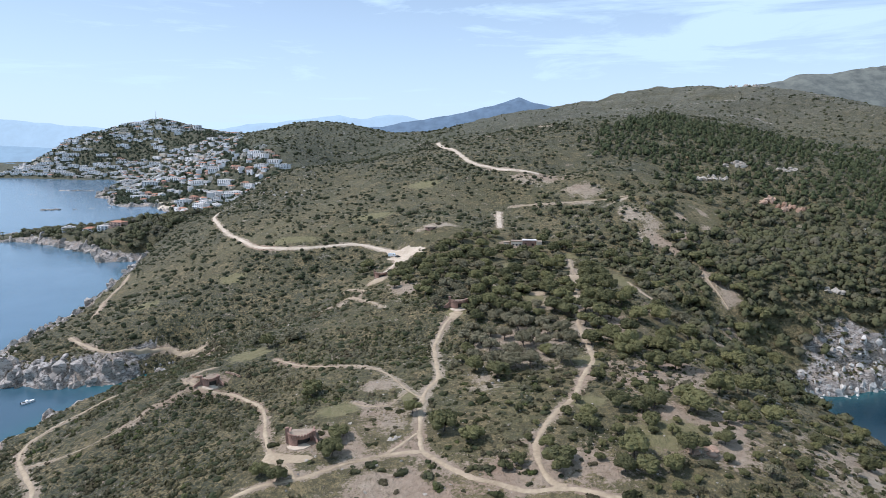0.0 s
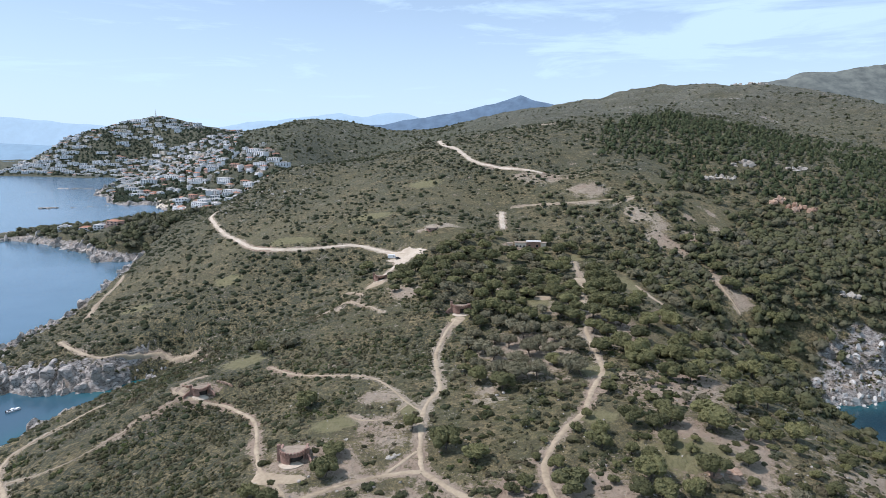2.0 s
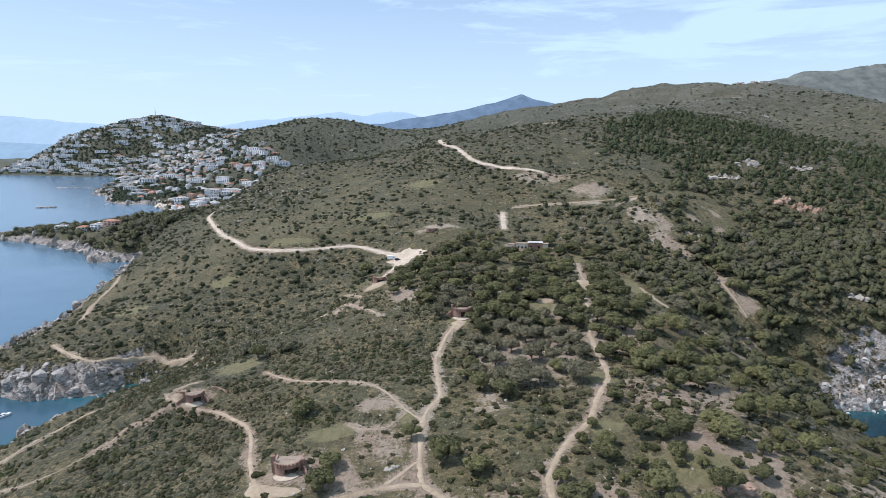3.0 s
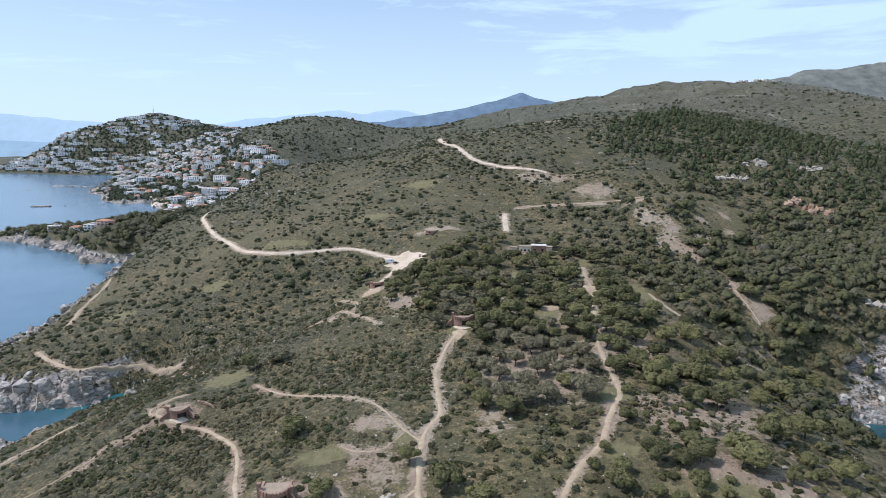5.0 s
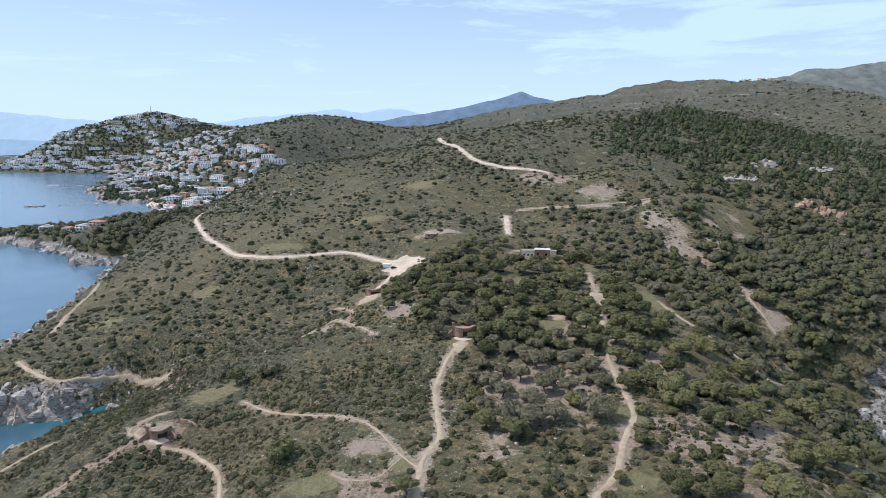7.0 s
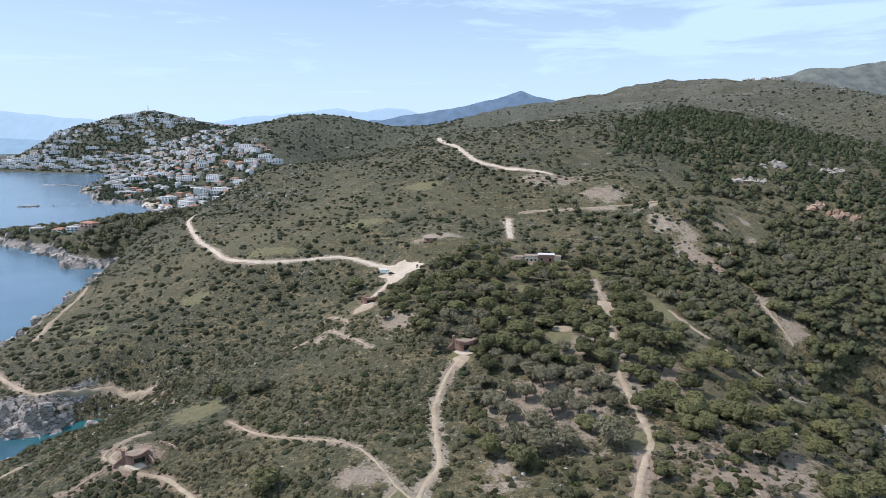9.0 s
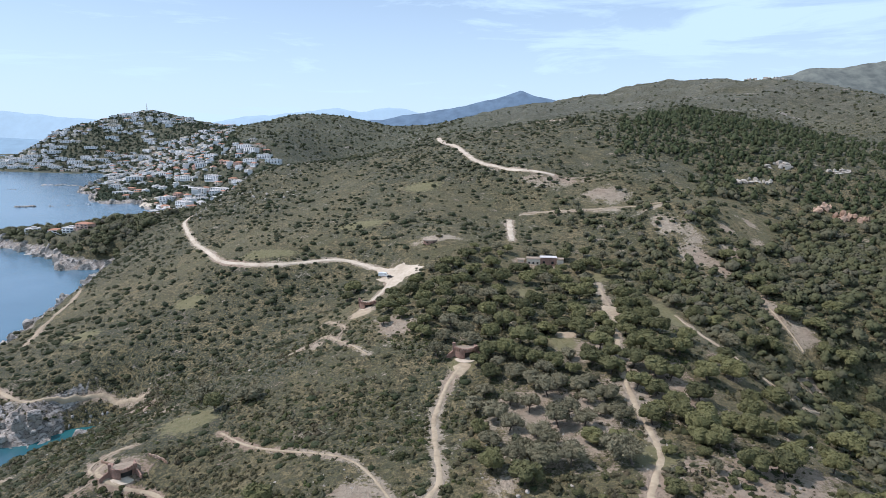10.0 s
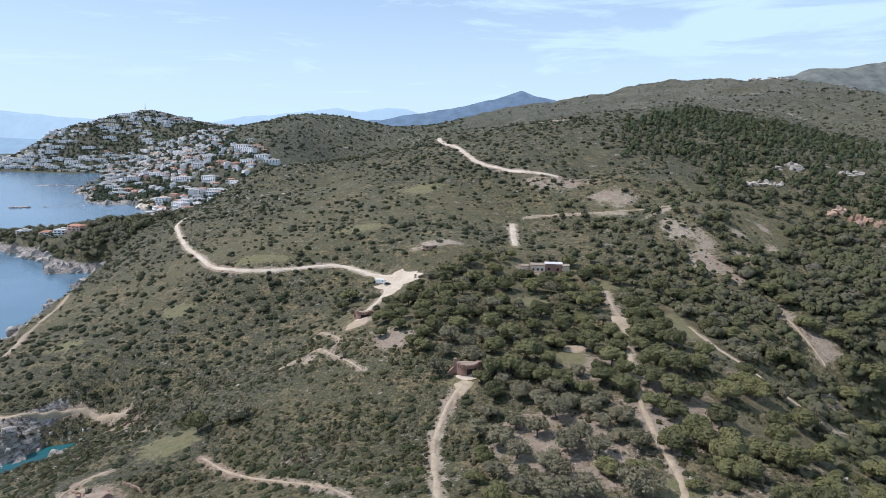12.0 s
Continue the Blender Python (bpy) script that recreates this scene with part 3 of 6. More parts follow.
# where the coves get their painted dimming
add_values(sea_mesh, "cove_dim", np.maximum(step(wplan[:, 0], 60, 140) * step(wplan[:, 1], 900, 500), 0.5 * step(wplan[:, 0], -340, -240) * step(wplan[:, 1], 420, 330)))
water = tagged(new("water", sea_mesh), "calm blue sea with a faint ripple", "sea", kind="structure")


def draped(name, line, width, surface, label, seed):
    """A worn track that follows the ground, with uneven edges."""
    side = np.gradient(line, axis=0)
    side = np.stack([-side[:, 1], side[:, 0]], 1) / np.linalg.norm(side, axis=1)[:, None]
    steps = np.array([-1, -0.62, 0, 0.62, 1])
    verts = []
    for i, s in enumerate(steps):
        ragged = 1 + 0.5 * waves(line, 2.6, seed + i, 3) if abs(s) == 1 else np.ones(len(line))
        q = line + side * (s * width / 2 * ragged)[:, None]
        level = on_ground(q)
        if abs(s) < 1:      # a trodden ledge, level with the highest ground under it
            level = np.max([on_ground(q + np.array(o)) for o in ((0, 0), (0.6, 0), (-0.6, 0), (0, 0.6), (0, -0.6))], 0)
        verts.append(np.column_stack([q, level + (-0.06 if abs(s) == 1 else 0.11)]))
    verts = np.stack(verts, 1).reshape(-1, 3)
    r = (np.arange(len(line) - 1)[:, None] * 5 + np.arange(4)[None]).ravel()
    return tagged(new(name, mesh_of(name, verts, np.stack([r, r + 1, r + 6, r + 5], 1), surface, True)), label, name.replace("foot", ""), kind="structure")


for i, ((name, _, width, surface, label), (line, _)) in enumerate(zip(TRACKS, LINES)):
    draped(name, line, width, surface, label, 40 + i * 5)


def level_patch(name, corners, surface, label, category, lift=0.2, gap=1.2):
    """A surfaced area draped on the ground inside a rounded outline."""
    rim = fine_line(corners + corners[:1], gap)[:-1]
    mid = rim.mean(0)
    rim = mid + (rim - mid) * (1 + 0.28 * waves(rim, 5.0, 77, 3))[:, None]
    verts, rings = [], 8
    for r in range(rings + 1):
        q = mid + (rim - mid) * (r / rings)
        verts.append(np.column_stack([q, on_ground(q) + (lift if r < rings else -0.05)]))
    m, verts = len(rim), np.vstack(verts)
    faces = [(a * m + b, a * m + (b + 1) % m, (a + 1) * m + (b + 1) % m, (a + 1) * m + b) for a in range(rings) for b in range(m)]
    return tagged(new(name, mesh_of(name, verts, faces, surface, True)), label, category, kind="structure")


level_patch("car_park", [(-40, 412), (-26, 408), (-15, 396), (-12, 388), (-22, 384), (-24, 372), (-31, 368), (-33, 385), (-38, 396)], TRACK,
            "pale gravel car park beside the road", "car park")
level_patch("forecourt", [(-58, 147), (-50, 143), (-42, 141), (-43, 137), (-52, 138), (-58, 142)], FOOTPATH, "trodden earth before the battery", "forecourt")
level_patch("forecourt", [(4, 263), (8, 265), (11, 263), (9, 259), (7, 256), (5, 259)], FOOTPATH, "trodden earth before the battery", "forecourt")
level_patch("forecourt", [(-46, 333), (-40, 336), (-34, 331), (-37, 325), (-44, 326)], FOOTPATH, "trodden earth before the battery", "forecourt")
level_patch("clearing", [(77, 334), (82, 336), (86, 326), (82, 314), (78, 318)], FOOTPATH, "pale gravel clearing among pines", "clearing")
level_patch("clearing", [(50, 296), (57, 296), (58, 291), (53, 289), (49, 292)], FOOTPATH, "pale sandy clearing among pines", "clearing")
level_patch("beach", [(-598, 1240), (-566, 1200), (-545, 1205), (-548, 1260), (-585, 1296), (-626, 1298)], SAND, "small sandy town beach", "beach")
# ---- plant shapes: soups of small leaf clumps and tapered limbs ----
rng = np.random.default_rng(7)


def clumps(centres, radii, count, leaf, squash=0.7, inner=0.25, outer=1.08):
    """Small triangles over the upper shells of several mounds, leaning outward. Returns (n, 3, 6): corners and the soft normals of the mound."""
    out = []
    hub = np.mean(centres, axis=0) - np.array([0, 0, 0.35])
    for c, r in zip(centres, radii):
        d = rng.normal(size=(count, 3))
        d /= np.linalg.norm(d, axis=1)[:, None]
        d[:, 2] = np.where(d[:, 2] < -0.35, -d[:, 2], d[:, 2])
        far = r * rng.uniform(1 - inner, outer, count)[:, None]
        p = c + d * far * np.array([1, 1, squash])
        n = d + rng.normal(size=(count, 3)) * 0.5
        n /= np.linalg.norm(n, axis=1)[:, None]
        a = np.cross(n, rng.normal(size=(count, 3)))
        a /= np.linalg.norm(a, axis=1)[:, None]
        b = np.cross(n, a)
        s = leaf * rng.uniform(0.55, 1.6, count)[:, None]
        whole = p - hub
        soft = 0.5 * d + 0.4 * n + 0.45 * whole / np.linalg.norm(whole, axis=1)[:, None]
        soft /= np.linalg.norm(soft, axis=1)[:, None]
        tri = np.stack([p + a * s, p - a * s * 0.5 + b * s * 0.87, p - a * s * 0.5 - b * s * 0.87], 1)
        out.append(np.concatenate([tri, np.repeat(soft[:, None], 3, 1)], 2))
    return np.concatenate(out)


def dome(centre, radius, squash, segments=7, rings=3, rough=0.2, low=-0.35):
    """A lumpy solid mound under the leaves, as triangles with soft normals."""
    c, g = np.array(centre, float), []
    for j in range(rings + 1):
        e = low + (math.pi / 2 - low) * j / rings
        row = []
        for i in range(segments):
            a = 2 * math.pi * (i + 0.5 * (j % 2)) / segments
            d = np.array([math.cos(a) * math.cos(e), math.sin(a) * math.cos(e), math.sin(e)])
            row.append((d * radius * rng.uniform(1 - rough, 1 + rough), d))
        g.append(row)
    q = []
    for j in range(rings):
        for i in range(segments):
            k = (i + 1) % segments
            for t in ((g[j][i], g[j][k], g[j + 1][i]), (g[j][k], g[j + 1][k], g[j + 1][i])):
                q.append([np.concatenate([c + p * np.array([1, 1, squash]), d]) for p, d in t])
    return np.array(q)


def ease(tris, amount):
    """Turns the shading normals of a crown towards those of its whole rounded outline."""
    p, n = tris[:, :, :3], tris[:, :, 3:]
    mid = p.reshape(-1, 3)
    out = p - np.array([mid[:, 0].mean(), mid[:, 1].mean(), mid[:, 2].min() - 0.15])
    out = out / np.linalg.norm(out, axis=2, keepdims=True)
    n = n * (1 - amount) + out * amount
    return np.concatenate([p, n / np.linalg.norm(n, axis=2, keepdims=True)], 2)


def limb(a, b, r0, r1, sides=6):
    a, b = np.array(a, float), np.array(b, float)
    z = (b - a) / np.linalg.norm(b - a)
    x = np.cross(z, (0.3, 0.9, 0.1))
    x /= np.linalg.norm(x)
    y = np.cross(z, x)
    t = np.linspace(0, 2 * math.pi, sides, endpoint=False)[:, None]
    ring = np.cos(t) * x + np.sin(t) * y
    lo, hi = a + ring * r0, b + ring * r1
    q = []
    for i in range(sides):
        j = (i + 1) % sides
        q += [(lo[i], lo[j], hi[j]), (lo[i], hi[j], hi[i])]
    return np.array(q)


def soften(m, normals):
    """Gives leaf clumps the rounded shading of the mound that they sit on."""
    m.attributes.new("custom_normal", "FLOAT_VECTOR", "POINT").data.foreach_set("vector", np.ascontiguousarray(normals, np.float32).ravel())


def soup_mesh(name, tri, material):
    m = bpy.data.meshes.new(name)
    m.from_pydata(tri[:, :, :3].reshape(-1, 3).tolist(), [], np.arange(len(tri) * 3).reshape(-1, 3).tolist())
    m.materials.append(material)
    m.update()
    if tri.shape[2] == 6:
        soften(m, tri[:, :, 3:].reshape(-1, 3))
    return m


def pine_shape(spread, tall, crown_count, per, leaf, solidity=0.9):
    """Trunk and crown triangles of a pine with an uneven, rounded head about 2 wide."""
    lean = rng.normal(size=2) * 0.12
    fork = np.array([lean[0], lean[1], tall * 0.36])
    stretch_, turn = rng.uniform(0.75, 1.0), rng.uniform(0, 6.28)
    wood, centres, radii = [limb((0, 0, -0.15), fork, 0.06, 0.045)], [], []
    for i in range(crown_count):
        a = i * 2.4 + rng.uniform(0, 0.9)
        r = spread * (0.08 + 0.64 * math.sqrt((i + 0.3) / crown_count)) * rng.uniform(0.75, 1.1)
        u, v = math.cos(a) * r, math.sin(a) * r * stretch_
        c = np.array([u * math.cos(turn) - v * math.sin(turn) + lean[0], u * math.sin(turn) + v * math.cos(turn) + lean[1],
                      tall * (0.92 - 0.4 * (r / spread) ** 1.5) + rng.uniform(-0.2, 0.12)])
        centres.append(c)
        radii.append(spread * rng.uniform(0.28, 0.46))
        wood.append(limb(fork + (c - fork) * 0.02, c - np.array([0, 0, 0.1]), 0.032, 0.012, 4))
    solid = [dome(c, r * solidity, 0.85, 7, 3, 0.2, -0.7) for c, r in zip(centres, radii)] if solidity else []
    return np.concatenate(wood), ease(np.concatenate(solid + [clumps(centres, radii, per, leaf, 0.85, 0.3, 1.1)]), 0.55)


PINES = []
for i in range(9):
    wood, leaves = pine_shape(1.0, (1.0, 1.12, 0.9, 1.25, 1.05, 0.95, 1.15, 1.1, 0.92)[i], 11 + i % 4, 92, 0.055)
    PINES.append((soup_mesh("trunk", wood, BARK), soup_mesh("crown", leaves, PINE_LEAF)))
GREYS = []
for i in range(6):
    wood, leaves = pine_shape(1.0, (1.0, 1.1, 0.95, 1.2, 1.0, 1.1)[i], 13, 100, 0.05, 0.6 if i % 2 else 0.8)
    GREYS.append((soup_mesh("trunk", wood, BARK), soup_mesh("crown", leaves, GREY_LEAF)))


def part(name, mesh, parent, label=""):
    ob = new(name, mesh)
    ob.parent = parent
    return tagged(ob, label)


def pine(x, y, wide, grey, group, young=False):
    """One pine rooted at plan x, y with a crown of that width."""
    wide = min(max(wide * float(rng.uniform(0.95, 1.2)), 2.6), 12.5)
    trunk, crown = (GREYS if grey else PINES)[int(rng.integers(len(GREYS if grey else PINES)))]
    tree = new("young_pine" if young else "pine_tree")
    s = wide / 2
    tree.matrix_world = pose(x, y, height_at(x, y) - 0.1, 0, 0, float(rng.uniform(0, 360))) @ Matrix.Diagonal((s, s, s * float(rng.uniform(0.85, 1.15)), 1))
    part("trunk", trunk, tree)
    part("crown", crown, tree)
    if young:
        return tagged(tree, "young greyish pine on dry open ground" if grey else "young round-headed green pine on dry open ground", "pine tree", group)
    size = "large" if wide > 9.5 else "small" if wide < 7 else "spreading"
    return tagged(tree, f"{size} greyish thin-crowned pine on the headland" if grey else f"{size} dark green pine with a broad broken crown", "pine tree", group)


def scatter(tris_list, x, y, z, size, turn, which, tint, tall, name, mat, label, category):
    """Many plants as one mesh: copies of a few shapes, each turned, scaled and tinted."""
    verts, tints, softs = [], [], []
    for t, shape in enumerate(tris_list):
        pick = np.nonzero(which == t)[0]
        if not len(pick):
            continue
        p = shape[:, :, :3].reshape(-1, 3)
        c, s = np.cos(turn[pick])[:, None], np.sin(turn[pick])[:, None]
        v = np.empty((len(pick), len(p), 3), np.float32)
        v[:, :, 0] = (p[:, 0] * c - p[:, 1] * s) * size[pick][:, None] + x[pick][:, None]
        v[:, :, 1] = (p[:, 0] * s + p[:, 1] * c) * size[pick][:, None] + y[pick][:, None]
        v[:, :, 2] = p[:, 2] * (size * tall)[pick][:, None] + z[pick][:, None]
        verts.append(v.reshape(-1, 3))
        if shape.shape[2] == 6:
            g = shape[:, :, 3:].reshape(-1, 3)
            w = np.empty_like(v)
            w[:, :, 0], w[:, :, 1], w[:, :, 2] = g[:, 0] * c - g[:, 1] * s, g[:, 0] * s + g[:, 1] * c, g[:, 2]
            softs.append(w.reshape(-1, 3))
        tints.append(np.repeat(tint[pick], len(p)))
    verts, tints = np.concatenate(verts), np.concatenate(tints)
    m = bpy.data.meshes.new(name)
    n = len(verts)
    m.vertices.add(n)
    m.vertices.foreach_set("co", verts.ravel())
    m.loops.add(n)
    m.loops.foreach_set("vertex_index", np.arange(n, dtype=np.int32))
    m.polygons.add(n // 3)
    m.polygons.foreach_set("loop_start", np.arange(0, n, 3, dtype=np.int32))
    m.update(calc_edges=True)
    m.validate()
    m.materials.append(mat)
    add_values(m, "tint", tints)
    if softs:
        soften(m, np.concatenate(softs))
    return tagged(new(name, m), label, category, kind="stuff")
# ---- pines of the headland: plan x, y, crown width, and 1 for a greyish one ----
GROVE_TOP = [(-14, 363, 10, 0), (-17, 344, 11, 0), (-8, 346, 11, 0), (-1, 373, 12, 0), (5, 383, 12, 0), (15, 397, 12, 0),
    (17, 374, 12, 0), (9, 354, 11, 0), (2, 336, 12, 0), (12, 337, 11, 1), (22, 359, 12, 0), (23, 334, 11, 1), (30, 390, 12, 0),
    (41, 416, 8, 0), (33, 364, 12, 0), (45, 367, 12, 0), (55, 378, 12, 0), (76, 412, 12, 0), (78, 389, 11, 0), (67, 354, 12, 0),
    (89, 395, 12, 0), (70, 341, 11, 0), (58, 336, 10, 0), (46, 330, 12, 0)]
GROVE_MID = [(37, 318, 10, 0), (51, 312, 11, 0), (62, 315, 10, 0), (70, 303, 9, 0), (61, 291, 12, 0), (69, 287, 8, 0), (63, 272, 10, 0),
    (-50, 380, 11, 0), (-53, 369, 9, 0), (-26, 320, 10, 0), (-22, 331, 9, 0), (-27, 304, 8, 0), (-3, 307, 10, 0), (4, 295, 10, 1),
    (10, 289, 10, 1), (1, 283, 9, 1), (-2, 270, 8, 1), (12, 278, 9, 1), (21, 309, 11, 0), (27, 297, 11, 0), (21, 285, 9, 0),
    (32, 280, 11, 0), (26, 268, 10, 0), (18, 268, 10, 0)]
GROVE_LOW = [(31, 265, 8, 0), (35, 261, 9, 0), (47, 294, 10, 0), (13, 262, 8, 0), (18, 252, 10, 0), (27, 251, 10, 1), (33, 246, 10, 1),
    (40, 243, 8, 1), (48, 240, 8, 1), (15, 240, 9, 1), (19, 227, 10, 1), (29, 228, 9, 1), (37, 217, 10, 1), (45, 217, 9, 1),
    (33, 205, 10, 1), (44, 205, 8, 0), (26, 200, 10, 1), (14, 196, 9, 0), (21, 197, 9, 1), (36, 194, 9, 1), (9, 208, 6, 0),
    (66, 215, 8, 0), (56, 257, 11, 0), (62, 251, 11, 0)]
GROVE_EAST = [(98, 386, 12, 0), (94, 346, 12, 0), (98, 332, 12, 0), (89, 304, 12, 0), (82, 300, 11, 0), (118, 377, 12, 0),
    (120, 365, 12, 0), (119, 343, 12, 1), (138, 372, 10, 0), (122, 326, 12, 0), (130, 322, 12, 0), (79, 270, 12, 0), (85, 265, 12, 0),
    (93, 266, 11, 0), (78, 249, 12, 0), (72, 256, 11, 0), (82, 246, 10, 0), (97, 248, 12, 0), (109, 254, 12, 0), (129, 300, 12, 1),
    (147, 312, 12, 0), (156, 312, 12, 0), (78, 228, 9, 0), (88, 232, 9, 0)]
GROVE_BRINK = [(68, 240, 9, 0), (74, 236, 9, 0), (76, 203, 10, 0), (80, 199, 10, 0), (91, 215, 9, 0), (97, 211, 12, 0), (85, 188, 10, 0),
    (48, 195, 10, 1), (53, 192, 10, 1), (52, 204, 7, 0), (92, 186, 9, 0), (184, 315, 12, 0), (183, 326, 12, 0), (173, 334, 12, 0),
    (174, 355, 12, 0), (173, 370, 12, 0), (176, 396, 11, 0), (173, 405, 12, 0), (174, 301, 12, 0), (175, 287, 12, 0), (190, 311, 12, 0),
    (199, 337, 12, 0)]
TREES_FRONT = [(-51, 189, 9, 0), (-56, 133, 7, 0), (-50, 129, 7, 0), (-35, 140, 9, 0), (-34, 150, 8, 0), (33, 132, 6, 0),
    (34, 122, 9, 0), (37, 124, 7, 0), (46, 144, 6, 0), (47, 140, 6, 0), (55, 136, 5, 0), (56, 123, 10, 0), (59, 131, 6, 0),
    (52, 117, 7, 0), (58, 116, 8, 0), (73, 122, 8, 0), (65, 115, 8, 0), (60, 152, 9, 0), (66, 147, 8, 0), (71, 150, 8, 0),
    (83, 154, 10, 0), (84, 145, 11, 0), (84, 126, 7, 0), (108, 145, 9, 0)]
TREES_LONE = [(-76, 262, 11, 1), (-101, 279, 11, 1), (-87, 257, 9, 0), (1, 150, 11, 0), (10, 142, 9, 0), (-10, 164, 7, 0),
    (78, 207, 11, 0), (59, 177, 7, 0), (114, 173, 12, 0), (184, 283, 12, 0), (130, 217, 11, 0), (100, 166, 10, 0), (96, 192, 11, 0),
    (101, 223, 11, 0), (22, 188, 11, 0), (28, 196, 12, 1),
    (48, 391, 8, 0), (69, 390, 8, 0), (57, 388, 9, 0), (63, 393, 6, 0), (108, 262, 9, 0), (113, 271, 8, 0), (118, 240, 10, 0), (110, 219, 9, 0), (122, 262, 9, 1), (102, 281, 9, 0), (110, 194, 9, 0), (108, 238, 8, 0)]


def spread_pines(edge, gap):
    e = np.array(edge, float)
    a, b = np.meshgrid(np.arange(e[:, 0].min(), e[:, 0].max(), gap), np.arange(e[:, 1].min(), e[:, 1].max(), gap))
    q = np.stack([a.ravel(), b.ravel()], 1)
    q = q + rng.uniform(-0.4, 0.4, q.shape) * gap
    return q[in_polygon(q, edge)]


PINE_SPOTS = []
for grove, group in ((GROVE_TOP, "pines round the house"), (GROVE_MID, "pines above the battery"), (GROVE_LOW, "pines of the lower grove"),
                     (GROVE_EAST, "pines of the east grove"), (GROVE_BRINK, "pines along the brink"), (TREES_FRONT, "scattered pines in front"),
                     (TREES_LONE, "pines standing alone")):
    for x, y, wide, grey in grove:
        pine(x, y, wide, grey, group)
        PINE_SPOTS.append((x, y, wide))

GROVE_EDGE = [(-20, 300), (-28, 345), (-14, 372), (5, 405), (40, 420), (95, 425), (108, 395), (100, 350), (96, 300), (104, 255), (88, 215), (62, 190), (25, 188),
              (10, 215), (10, 262), (-5, 275)]
HOUSE_YARD = [(60, 402, 19, 12)]
for x, y in spread_pines(GROVE_EDGE, 7.0):
    near = [math.hypot(x - a, y - b) / (w + 7) for a, b, w in PINE_SPOTS]
    q = np.array([[x, y]])
    if min(near) > (0.4 if y < 262 and x < 62 else 0.48) and track_clearance(q)[0] > 2.2 and patches(q, LAWNS + HOUSE_YARD)[0] < 0.15 and patches(q, BARES[10:18])[0] < 0.3:
        wide = float(rng.uniform(6, 9.5))
        grey = int(rng.random() < (0.75 if y < 255 and x < 62 else 0.2))
        pine(float(x), float(y), wide, grey, "pines filling the grove")
        PINE_SPOTS.append((x, y, wide))
for x, y in spread_pines([(18, 112), (30, 214), (62, 200), (104, 214), (146, 236), (172, 205), (166, 140), (126, 102), (48, 104)], 7.8):
    q = np.array([[x, y]])
    if rng.random() < 0.74 and shore_distance(q)[0] > 8 and min(math.hypot(x - a, y - b) - w / 2 for a, b, w in PINE_SPOTS) > 0.8 and track_clearance(q)[0] > 1.5:
        wide = float(np.clip(rng.lognormal(1.28, 0.3), 2.4, 6.5))
        pine(float(x), float(y), wide, int(rng.random() < 0.12), "young pines on the open slope", True)
        PINE_SPOTS.append((x, y, wide))
# ---- scrub, woods and shore rocks ----


def shrub_shape(mounds, per, leaf, squash=0.75, solidity=0.92, segments=6, rings=2):
    centres = [np.array([0, 0, 0.22])] + [np.array([math.cos(a) * 0.55, math.sin(a) * 0.55, rng.uniform(0.0, 0.28)]) for a in rng.uniform(0, 6.28, mounds - 1)]
    radii = [rng.uniform(0.5, 0.62)] + [rng.uniform(0.3, 0.55) for _ in range(mounds - 1)]
    solid = [dome(c, r * solidity, squash, segments, rings, 0.32) for c, r in zip(centres, radii)]
    return ease(np.concatenate(solid + [clumps(centres, radii, per, leaf, squash, 0.15, 1.1)]), 0.45)


def spread_points(x0, x1, y0, y1, gap):
    """Jittered lattice of plan points."""
    a, b = np.meshgrid(np.arange(x0, x1, gap), np.arange(y0, y1, gap))
    q = np.stack([a.ravel(), b.ravel()], 1)
    return q + rng.uniform(-0.5, 0.5, q.shape) * gap


WOOD_EDGE = [(196, 700), (251, 839), (351, 896), (400, 800), (520, 690), (700, 600), (700, 330), (257, 299), (215, 306), (190, 314), (182, 345),
             (186, 400), (176, 440), (172, 508), (180, 590)]
BRINK_WOOD = [(122, 255), (142, 290), (180, 312), (198, 300), (200, 262), (190, 235), (180, 200), (160, 180), (135, 200), (124, 225)]
EAST_FLANK = [(124, 300), (120, 345), (112, 380), (130, 420), (180, 440), (190, 400), (184, 345), (190, 312), (160, 290)]
OUTCROP_GAPS = [(287, 495, 10, 13), (297, 478, 11, 14), (252, 544, 12, 13), (266, 538, 8, 12), (290, 568, 12, 13), (337, 560, 14, 10), (205, 308, 8, 6), (240, 300, 22, 9), (243, 330, 7, 7)]
VILLA_GAPS = [(-424, 760, 30, 26), (-480, 800, 26, 18), (-380, 820, 40, 20)]
TOWN_A = [(-1790, 2360), (-1700, 2560), (-1462, 2590), (-1318, 2610), (-1144, 2600), (-801, 2480), (-544, 1683), (-760, 1600), (-860, 1640), (-1211, 2205)]
TOWN_B = [(-760, 1750), (-560, 1700), (-422, 1466), (-327, 1307), (-330, 1180), (-437, 1053), (-560, 1130), (-600, 1310), (-720, 1340), (-850, 1530)]


PARKING = [(-27, 398, 13, 15), (-26, 378, 7, 14)]


